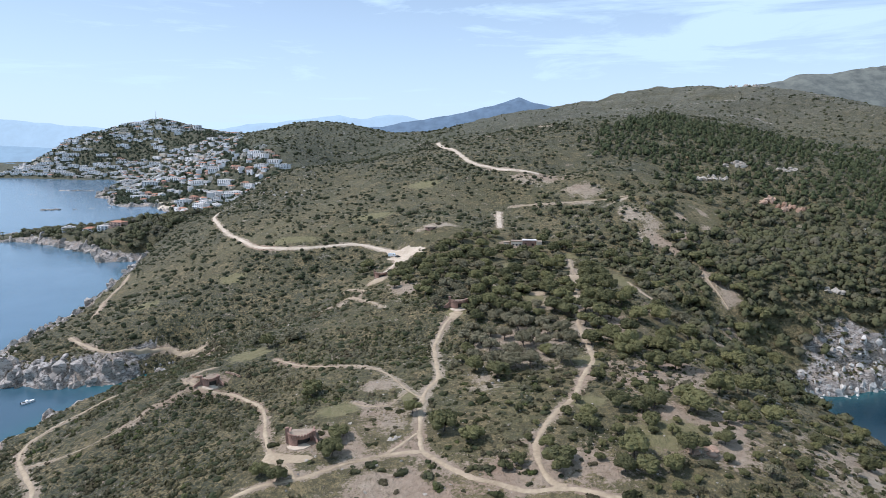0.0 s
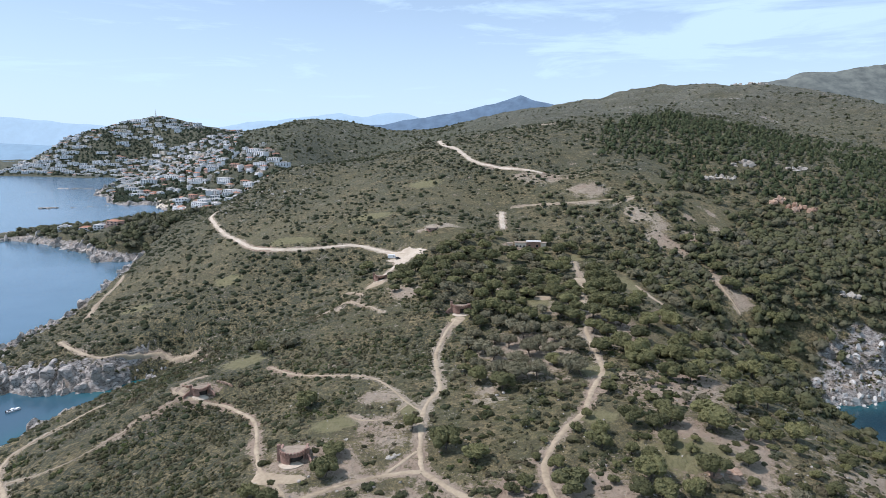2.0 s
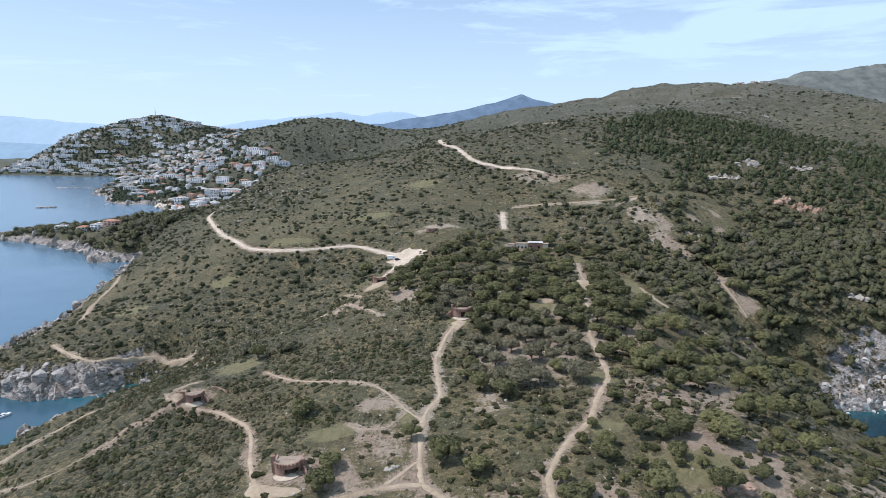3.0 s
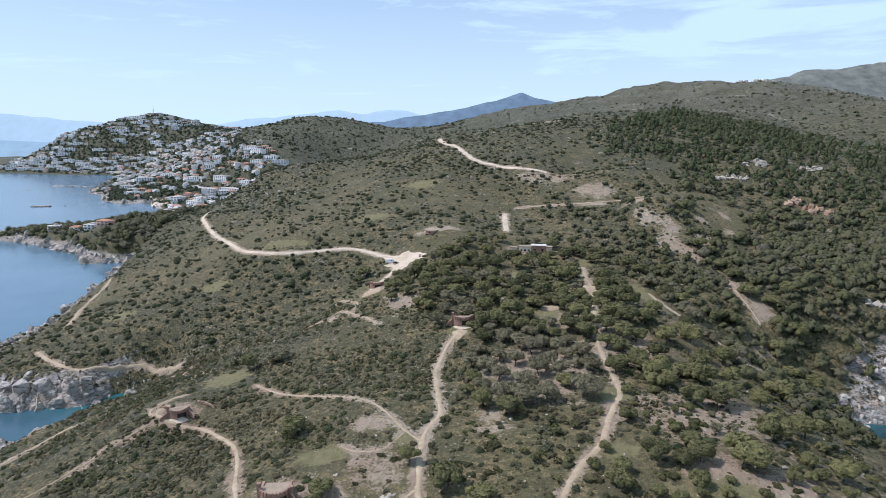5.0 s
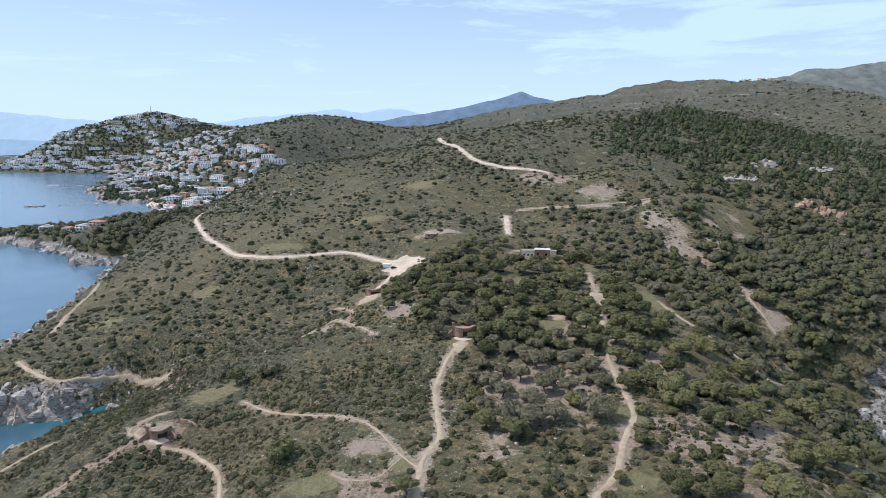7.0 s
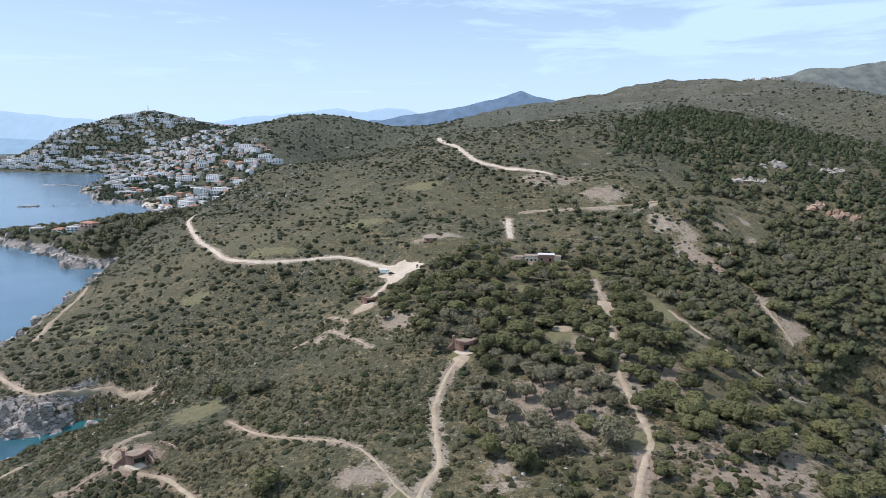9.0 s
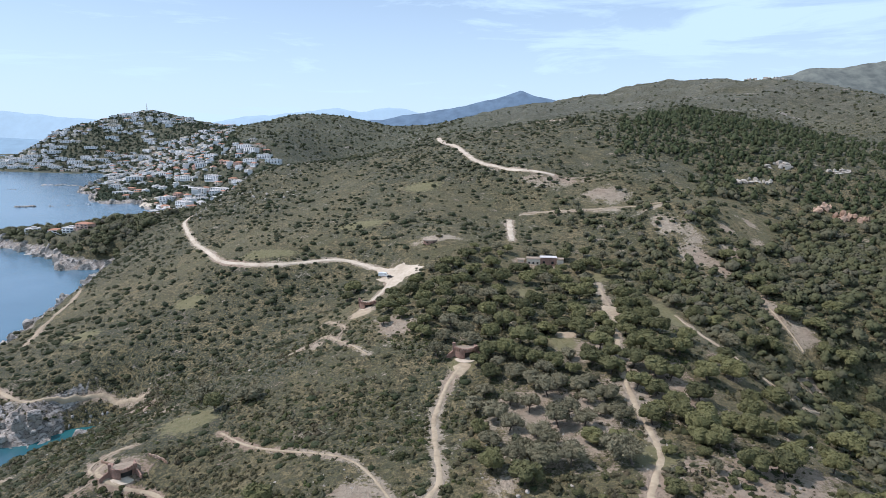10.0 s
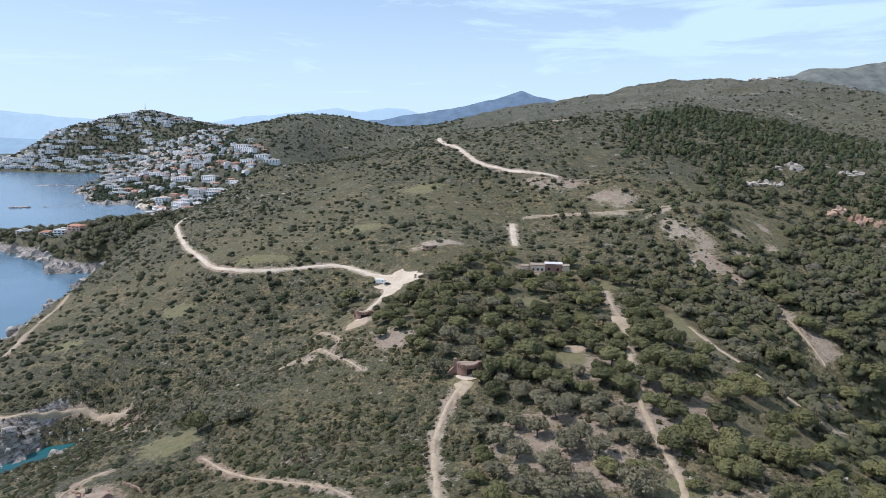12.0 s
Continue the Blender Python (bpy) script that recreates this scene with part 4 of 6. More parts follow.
def openness(q):
    """Chance of a shrub, by landform."""
    v = 0.86 + 0 * q[:, 0]
    x, y = q[:, 0], q[:, 1]
    hill = step(y, 425, 470) * step(x, -230, -180) * step(x, 190, 120)
    v -= 0.04 * hill
    v += 0.3 * step(x, -140, -125) * step(x, -55, -70) * step(y, 135, 150) * step(y, 225, 205)
    front = step(x, -20, 20) * step(y, 215, 170)
    v -= 0.24 * front
    v -= 0.30 * step(x, -70, -40) * step(y, 165, 140) * (1 - front)
    v -= 0.25 * step(x, 0, 30) * step(y, 330, 290) * step(x, 140, 110) * (1 - front)
    v += 0.65 * waves(q, 55, 11, 3) + 0.4 * waves(q, 8, 13, 2) + 0.55 * waves(q, 20, 15, 2)
    v += 0.5 * step(np.abs((x + 150) * 0.87 - (y - 320) * 0.48), 16, 4) * step(y, 310, 330) * step(y, 440, 400)
    v += 0.3 * step(x, -105, -95) * step(x, -25, -50) * step(y, 160, 175) * step(y, 275, 255)
    v += 0.45 * step(x, -50, -100) * step(y, 270, 300) * step(y, 455, 420)
    v -= 2.0 * patches(q, PARKING)
    v -= (1.6 - 0.9 * step(y, 355, 370) * step(x, 30, 0)) * patches(q, LAWNS) + (0.9 - 0.75 * front) * step(y, 520, 440) * patches(q, BARES)
    return v


def keep(q, radius):
    ok = (track_clearance(q) > radius * 0.55) & (shore_distance(q) > 7) & (on_ground(q) > 2)
    return ok & (rng.random(len(q)) < openness(q))


# near scrub: a low uneven cover, with taller shrubs standing in it
q = spread_points(-300, 330, 95, 330, 2.0)
size = np.clip(rng.lognormal(-0.12, 0.5, len(q)) * (1 + 0.5 * waves(q, 18, 91, 2)), 0.35, 2.6)
ok = keep(q, size)
q, size = q[ok], size[ok]
near_shapes = [shrub_shape(m, n, leaf * 0.8, squash, 0.92, 6, 1) for m, n, leaf, squash in ((1, 17, 0.2, 0.75), (2, 9, 0.19, 0.75), (1, 17, 0.22, 0.9), (2, 8, 0.2, 0.65), (1, 18, 0.18, 0.8))]
scatter(near_shapes, q[:, 0], q[:, 1], on_ground(q) - 0.08, size, rng.uniform(0, 6.28, len(q)), rng.integers(0, 5, len(q)),
        np.clip(0.2 + 0.5 * waves(q, 25, 31, 2) + rng.normal(0, 0.3, len(q)), 0, 1), rng.uniform(0.55, 1.1, len(q)),
        "scrub", SHRUB_LEAF, "low dense maquis scrub in greens and browns", "scrub")
q = spread_points(-300, 330, 95, 335, 4.7)
size = np.clip(rng.lognormal(0.38, 0.4, len(q)), 0.9, 3.2)
ok = keep(q, size) & (rng.random(len(q)) < 0.75 + 0.8 * waves(q, 30, 93, 3))
q, size = q[ok], size[ok]
tall_shapes = [shrub_shape(3, 22, 0.13), shrub_shape(4, 17, 0.12, 0.85), shrub_shape(2, 30, 0.13, 0.95)]
scatter(tall_shapes, q[:, 0], q[:, 1], on_ground(q) - 0.1, size, rng.uniform(0, 6.28, len(q)), rng.integers(0, 3, len(q)),
        np.clip(rng.normal(0.0, 0.25, len(q)), 0, 0.8), rng.uniform(0.7, 1.1, len(q)) / np.sqrt(np.maximum(size, 1)),
        "tall_scrub", HILL_LEAF, "taller dark evergreen shrubs standing in low scrub", "scrub")
# hillside: low heath, and dark rounded shrubs standing apart
q = spread_points(-345, 430, 330, 760, 3.3)
size = np.clip(rng.lognormal(-0.05, 0.45, len(q)), 0.5, 2.2)
ok = keep(q, size) & (rng.random(len(q)) < 0.66 + 0.4 * step(-q[:, 0], 60, 160) * step(q[:, 1], 470, 420))
q, size = q[ok], size[ok]
mid_shapes = [shrub_shape(1, 8, 0.22, squash, 0.95, 5, 1) for squash in (0.75, 0.6, 0.9)]
scatter(mid_shapes, q[:, 0], q[:, 1], on_ground(q) - 0.1, size, rng.uniform(0, 6.28, len(q)), rng.integers(0, 3, len(q)),
        np.clip(0.1 + 0.5 * waves(q, 40, 31, 2) + rng.normal(0, 0.3, len(q)), 0, 1), rng.uniform(0.4, 0.8, len(q)),
        "hillside_heath", HEATH_LEAF, "low grey-green heath over the dry hillside", "scrub")
q = spread_points(-345, 430, 330, 780, 5.4)
size = np.clip(rng.lognormal(0.76, 0.4, len(q)), 0.8, 4.4)
ok = keep(q, size) & (rng.random(len(q)) < 0.6 + 0.5 * waves(q, 36, 95, 3) + 0.3 * step(q[:, 1], 440, 400))
q, size = q[ok], size[ok]
big_shapes = [shrub_shape(2, 12, 0.14, squash, 0.95, 7, 2) for squash in (0.8, 0.75, 0.95)]
scatter(big_shapes, q[:, 0], q[:, 1], on_ground(q) - 0.15, size, rng.uniform(0, 6.28, len(q)), rng.integers(0, 3, len(q)),
        np.clip(rng.normal(0.0, 0.2, len(q)), 0, 0.7), rng.uniform(0.65, 0.95, len(q)),
        "hillside_scrub", HILL_LEAF, "rounded dark shrubs dotted over dry hillside grass", "scrub")
# far scrub
q = np.concatenate([spread_points(-700, 900, 720, 1200, 9), spread_points(-900, 1100, 1200, 2500, 16)])
size = np.clip(rng.lognormal(0.75, 0.5, len(q)), 1.0, 6.0) * np.where(q[:, 1] > 1200, 1.05 + 0.95 * (q[:, 0] < 60), 1.05)
ok = (shore_distance(q) > 12) & (rng.random(len(q)) < 0.62 + 0.45 * waves(q, 120, 17, 3) + 0.3 * (q[:, 0] < 50) + 0.15) & (~(in_polygon(q, TOWN_A) | in_polygon(q, TOWN_B)) | (rng.random(len(q)) < 0.75))
q, size = q[ok], size[ok]
far_shapes = [shrub_shape(1, 2, 0.4, squash, 0.95, 5, 1) for squash in (0.75, 0.85)]
scatter(far_shapes, q[:, 0], q[:, 1], on_ground(q) - 0.2, size, rng.uniform(0, 6.28, len(q)), rng.integers(0, 2, len(q)),
        np.clip(0.15 + rng.normal(0, 0.15, len(q)), 0, 0.8), rng.uniform(0.6, 1.0, len(q)),
        "distant_scrub", HILL_LEAF, "dark scrub speckling the far hills", "scrub")

# woods of the east slope, and smaller stands
def wood_shape(n, per, leaf=0.13):
    turn = rng.uniform(0, 6.28)
    centres = [np.array([math.cos(turn + i * 2.4) * rng.uniform(0.35, 0.6) * (i > 0), math.sin(turn + i * 2.4) * rng.uniform(0.35, 0.6) * (i > 0),
                         1.0 - 0.32 * (i > 0) + rng.uniform(-0.2, 0.15)]) for i in range(n)]
    radii = [rng.uniform(0.34, 0.6) for _ in range(n)]
    return np.concatenate([limb((0, 0, -0.2), (0, 0, 0.8), 0.06, 0.04, 3).repeat(2, 2)[:, :, [0, 2, 4, 0, 2, 4]]]
                          + [ease(np.concatenate([dome(c, r * 0.9, 0.85, 6, 2, 0.25, -0.9) for c, r in zip(centres, radii)] + [clumps(centres, radii, per, leaf, 0.85, 0.25, 1.12)]), 0.5)])


def conifer_shape():
    """A young pine with a pointed, ragged head."""
    centres = [np.array([rng.uniform(-0.1, 0.1), rng.uniform(-0.1, 0.1), z]) for z in (0.4, 0.8, 1.1)]
    return np.concatenate([dome(c, r * 0.85, 1.0, 5, 2, 0.35, -0.6) for c, r in zip(centres, (0.62, 0.54, 0.4))] + [clumps(centres, (0.68, 0.6, 0.44), 9, 0.17, 1.0, 0.3, 1.2)])


def grow(q, size, shapes, tall, name, leaf, label, dry=(0.16, 0.26)):
    scatter(shapes, q[:, 0], q[:, 1], on_ground(q) - 0.3, size, rng.uniform(0, 6.28, len(q)), rng.integers(0, len(shapes), len(q)),
            np.clip(rng.normal(*dry, len(q)), 0, 0.9), tall, name, leaf, label, "wood")


wood_shapes = [wood_shape(3 + i % 3, 14) for i in range(9)]
STONY = [(172, 345, 8, 34), (160, 415, 16, 30), (170, 322, 12, 12), (178, 406, 10, 12), (194, 398, 8, 12), (204, 428, 9, 11), (212, 456, 8, 12), (240, 500, 10, 14)]
q = spread_points(110, 600, 296, 900, 7.0)
inside = in_polygon(q + 50 * np.stack([waves(q, 60, 51, 3), waves(q, 60, 53, 3)], 1), WOOD_EDGE)
thin = step(q[:, 0] + 0.15 * (q[:, 1] - 400), 182, 235)
ok = inside & (rng.random(len(q)) < 0.3 + 0.5 * thin + 0.65 * waves(q, 45, 19, 3) - 0.6 * patches(q, STONY)) & (shore_distance(q) > 6) & (patches(q, OUTCROP_GAPS) < 0.2)
high = step(q[:, 1] + 0.35 * q[:, 0] + 60 * waves(q, 70, 57, 2), 560, 640) > rng.random(len(q))
qc = q[ok & high]
grow(qc, np.clip(rng.lognormal(1.15, 0.3, len(qc)), 1.6, 5.5), [conifer_shape() for _ in range(5)] + wood_shapes[:4], rng.uniform(0.8, 1.2, len(qc)), "young_pine_wood", CONIFER_LEAF,
     "dense young pine wood on the upper slope", (0.05, 0.12))
ok &= ~high
q2 = spread_points(-700, -330, 680, 1010, 8.5)
ok2 = (shore_distance(q2) > 9) & (rng.random(len(q2)) < 0.72 + 0.5 * waves(q2, 60, 23, 2)) & (patches(q2, VILLA_GAPS) < 0.3) & (q2[:, 0] > -600)
q5 = spread_points(84, 190, 330, 520, 7)
ok5 = (rng.random(len(q5)) < 0.36 + 0.45 * waves(q5, 40, 37, 2) - 0.4 * patches(q5, STONY)) & (track_clearance(q5) > 2.5) & (patches(q5, LAWNS + BARES) < 0.3) & ~in_polygon(q5, WOOD_EDGE)
q6 = spread_points(100, 210, 175, 445, 6.4)
ok6 = (in_polygon(q6, BRINK_WOOD) | in_polygon(q6, EAST_FLANK)) & (rng.random(len(q6)) < 0.68 - 0.62 * patches(q6, STONY)) & (track_clearance(q6) > 1.8) & (shore_distance(q6) > 5) & (patches(q6, LAWNS) < 0.3)
q7 = spread_points(186, 330, 298, 420, 6.4)
ok7 = (rng.random(len(q7)) < 0.74 + 0.3 * waves(q7, 40, 39, 2)) & (shore_distance(q7) > 9) & (patches(q7, OUTCROP_GAPS + [(172, 345, 6, 32)]) < 0.35)
q = np.concatenate([q[ok], q2[ok2], q5[ok5], q6[ok6], q7[ok7]])
size = np.concatenate([np.clip(rng.lognormal(1.3, 0.28, ok.sum()), 2.0, 6.2), rng.uniform(4.2, 7.2, ok2.sum()), rng.uniform(1.8, 4.2, ok5.sum()), rng.uniform(2.2, 4.8, ok6.sum()), rng.uniform(2.4, 5.0, ok7.sum())])
grow(q, size, wood_shapes, rng.uniform(0.75, 1.15, len(q)), "pine_wood", WOOD_LEAF, "dense pine wood covering the slope above the cove", (0.1, 0.3))
q3 = spread_points(-960, -600, 1270, 1760, 12)
ok3 = (shore_distance(q3) > 8) & (rng.random(len(q3)) < 0.5 + 0.5 * waves(q3, 80, 27, 2))
q4 = spread_points(-1800, -330, 1060, 2610, 14)
ok4 = (in_polygon(q4, TOWN_A) | in_polygon(q4, TOWN_B)) & (rng.random(len(q4)) < 0.88 + 0.4 * waves(q4, 130, 29, 3)) & (shore_distance(q4) > 12)
q = np.concatenate([q3[ok3], q4[ok4]])
garden_shapes = [shrub_shape(2, 5, 0.3, 0.95, 0.95, 5, 2) for _ in range(4)]
grow(q, rng.uniform(5.0, 10.0, len(q)), garden_shapes, rng.uniform(0.8, 1.2, len(q)), "town_trees", TOWN_LEAF, "dark trees between the houses of the town", (0.0, 0.12))


# angular rocks along the shore
def rock_shape():
    bm = bmesh.new()
    bmesh.ops.create_icosphere(bm, subdivisions=2, radius=1)
    cuts = [(Vector(rng.normal(size=3)).normalized(), float(rng.uniform(0.28, 0.72))) for _ in range(9)]
    for v in bm.verts:
        for n, d in cuts:
            o = v.co.dot(n) - d
            if o > 0:
                v.co -= n * o
    out = np.array([[v.co[:] for v in f.verts] for f in bm.faces])
    bm.free()
    return out


rock_shapes = [rock_shape() for _ in range(8)]
q = np.concatenate([spread_points(-345, -150, 200, 660, 3.4), spread_points(150, 330, 120, 340, 3.4), spread_points(-700, -340, 640, 900, 6), spread_points(-1000, -560, 1040, 1850, 9)])
d = shore_distance(q)
ok = (d > -2.5) & (rng.random(len(q)) < 0.85 * step(d, rock_band(q) + 3, 3)) & (on_ground(q) < np.where(q[:, 0] > 100, 26, 19))
ex, ey = np.array([[1.5, 0]]), np.array([[0, 1.5]])
cliff = np.hypot(on_ground(q + ex) - on_ground(q - ex), on_ground(q + ey) - on_ground(q - ey)) / 3 > 0.8
ok |= cliff & (d > 0) & (d < 30) & (on_ground(q) < 24) & (q[:, 0] > 100) & (rng.random(len(q)) < 0.75)
cove = cliff & (d > 0) & (d < 40) & (q[:, 0] < -150) & (q[:, 1] > 270) & (q[:, 1] < 320) & (rng.random(len(q)) < 0.9)
ok |= cove
ok &= track_clearance(q) > np.where(cove, 3, 5)
ok &= (np.hypot(q[:, 0] + 152, q[:, 1] - 310) > 30) | cove
ok &= ~((q[:, 0] > -210) & (q[:, 0] < -160) & (q[:, 1] < 285) & (d > 5))
q, d = q[ok], d[ok]
size = np.clip(rng.lognormal(0.95, 0.5, len(q)), 1.0, 5.4) * np.where(q[:, 1] > 1000, 2.2, np.where(q[:, 1] > 640, 1.5, 1.0))
size = np.where((q[:, 0] > -198) & (q[:, 0] < -158) & (q[:, 1] > 306), np.minimum(size, 1.3), size)
size = np.where(q[:, 0] > 100, size * 0.6, size)
scree = (q[:, 0] < 100) | ((q[:, 0] > 196) & (d < 24)) | (d < 6)
q, size = q[scree], size[scree]
size = np.where((q[:, 0] > -262) & (q[:, 0] < -200) & (q[:, 1] > 284) & (q[:, 1] < 330), np.minimum(size * 1.6, 6.5), size)
ok = track_clearance(q) > size * 1.3 + 0.8
q, size = q[ok], size[ok]
for side, mat, name, label in ((q[:, 0] < 100, ROCK, "shore_rocks", "grey-brown angular schist rocks along the waterline"),
                               (q[:, 0] > 100, PALE_ROCK, "pale_shore_rocks", "bright pale rocks and scree below the cliff")):
    r, z = q[side], size[side]
    scatter(rock_shapes, r[:, 0], r[:, 1], np.maximum(on_ground(r), -0.5) - z * 0.42, z, rng.uniform(0, 6.28, len(r)), rng.integers(0, 8, len(r)),
            np.zeros(len(r)), rng.uniform(0.8, 1.6, len(r)), name, mat, label, "rocks")
# stones lying in the scrub
q = np.concatenate([spread_points(-60, 130, 100, 220, 3.4), spread_points(-250, -120, 590, 760, 6), spread_points(-170, -60, 240, 330, 9)])
ok = (rng.random(len(q)) < 0.28 + 0.4 * waves(q, 14, 43, 2)) & (track_clearance(q) > 0.7)
q = q[ok]
size = np.clip(rng.lognormal(-1.1, 0.5, len(q)), 0.15, 1.0) * np.where(q[:, 1] > 500, 3.0, 1.0)
scatter(rock_shapes, q[:, 0], q[:, 1], on_ground(q) + size * 0.1, size, rng.uniform(0, 6.28, len(q)), rng.integers(0, 8, len(q)),
        np.zeros(len(q)), rng.uniform(0.5, 0.9, len(q)), "loose_stones", BOULDER, "pale stones and outcrops among the scrub", "stones")

# larger single bushes on the open ground near the tracks
BUSH_MESHES = []
for _ in range(6):
    m = soup_mesh("bush", shrub_shape(5, 50, 0.08, 0.8), SHRUB_LEAF)
    add_values(m, "tint", np.full(len(m.vertices), float(rng.uniform(0, 0.25))))
    BUSH_MESHES.append(m)
q = spread_points(-25, 118, 102, 215, 5.4)
ok = (track_clearance(q) > 1.4) & (patches(q, LAWNS) < 0.5) & (shore_distance(q) > 10) & (rng.random(len(q)) < 0.62 + 0.35 * (q[:, 0] > 10))
bushes = 0
for x, y in q[ok][rng.permutation(int(ok.sum()))]:
    if bushes >= 288 or min(math.hypot(x - a, y - b) - w / 2 for a, b, w in PINE_SPOTS) < 0.5:
        continue
    bushes += 1
    s = float(np.clip(rng.lognormal(0.28, 0.42), 0.7, 3.0))
    b = new("bush", BUSH_MESHES[int(rng.integers(6))])
    b.matrix_world = pose(float(x), float(y), height_at(x, y) - 0.1, 0, 0, float(rng.uniform(0, 360))) @ Matrix.Diagonal((s, s * float(rng.uniform(0.7, 1.2)), s * float(rng.uniform(0.7, 1.0)), 1))
    tagged(b, "large rounded dark green bush on dry ground" if s > 1.5 else "small rounded dark green bush on dry ground", "bush", "bushes on the open headland")
for x, y, s in ((-105, 209, 1.6), (-100, 210, 1.3), (-95, 216, 1.3), (-56, 150, 2.2), (-38, 147, 2.3), (-41, 154, 1.7), (-41, 137, 1.4), (-51, 139, 1.6), (-2, 425, 2.8)):
    b = new("bush", BUSH_MESHES[int(rng.integers(6))])
    b.matrix_world = pose(x, y, height_at(x, y) - 0.1, 0, 0, float(rng.uniform(0, 360))) @ Matrix.Diagonal((s, s, s * 0.9, 1))
    tagged(b, "rounded dark green bush beside old brickwork", "bush", "bushes by the batteries")
# ---- built things on the headland ----


def box(bm, x0, x1, y0, y1, z0, z1):
    """Adds a box to a bmesh."""
    r = bmesh.ops.create_cube(bm, size=1)
    bmesh.ops.scale(bm, verts=r["verts"], vec=(x1 - x0, y1 - y0, z1 - z0))
    bmesh.ops.translate(bm, verts=r["verts"], vec=((x0 + x1) / 2, (y0 + y1) / 2, (z0 + z1) / 2))
    return r["verts"]


def finish(name, bm, mat, parent, label="", bevel=0.0, smooth=False):
    """Links a bmesh as one part of a thing."""
    if bevel:
        bmesh.ops.bevel(bm, geom=bm.edges[:], offset=bevel, segments=2, affect="EDGES")
    m = bpy.data.meshes.new(name)
    bm.to_mesh(m)
    bm.free()
    m.materials.append(mat)
    if smooth:
        m.polygons.foreach_set("use_smooth", np.ones(len(m.polygons), bool))
    return part(name, m, parent, label)


def arc_wall(bm, radius, thick, a0, a1, z0, z1, steps=14):
    """A curved wall about the origin; angles in degrees from -y, positive to +x."""
    rows = []
    for i in range(steps + 1):
        a = radians(a0 + (a1 - a0) * i / steps)
        s, c = math.sin(a), -math.cos(a)
        rows.append([bm.verts.new((r * s, r * c, z)) for r, z in ((radius, z0), (radius, z1), (radius - thick, z1), (radius - thick, z0))])
    for p, q in zip(rows[:-1], rows[1:]):
        for j in range(4):
            bm.faces.new((p[j], q[j], q[(j + 1) % 4], p[(j + 1) % 4]))
    bm.faces.new(rows[0])
    bm.faces.new(rows[-1][::-1])
    bmesh.ops.recalc_face_normals(bm, faces=bm.faces)


def disc_slab(bm, radius, a0, a1, z0, z1, steps=18, squash=1.0):
    lo = [bm.verts.new((0, 0, z0))] + [bm.verts.new((radius * math.sin(radians(a)), -radius * squash * math.cos(radians(a)), z0)) for a in np.linspace(a0, a1, steps)]
    hi = [bm.verts.new((v.co.x, v.co.y, z1)) for v in lo]
    n = len(lo)
    bm.faces.new(lo)
    bm.faces.new(hi[::-1])
    for i in range(n):
        j = (i + 1) % n
        bm.faces.new((lo[i], lo[j], hi[j], hi[i]))
    bmesh.ops.recalc_face_normals(bm, faces=bm.faces)


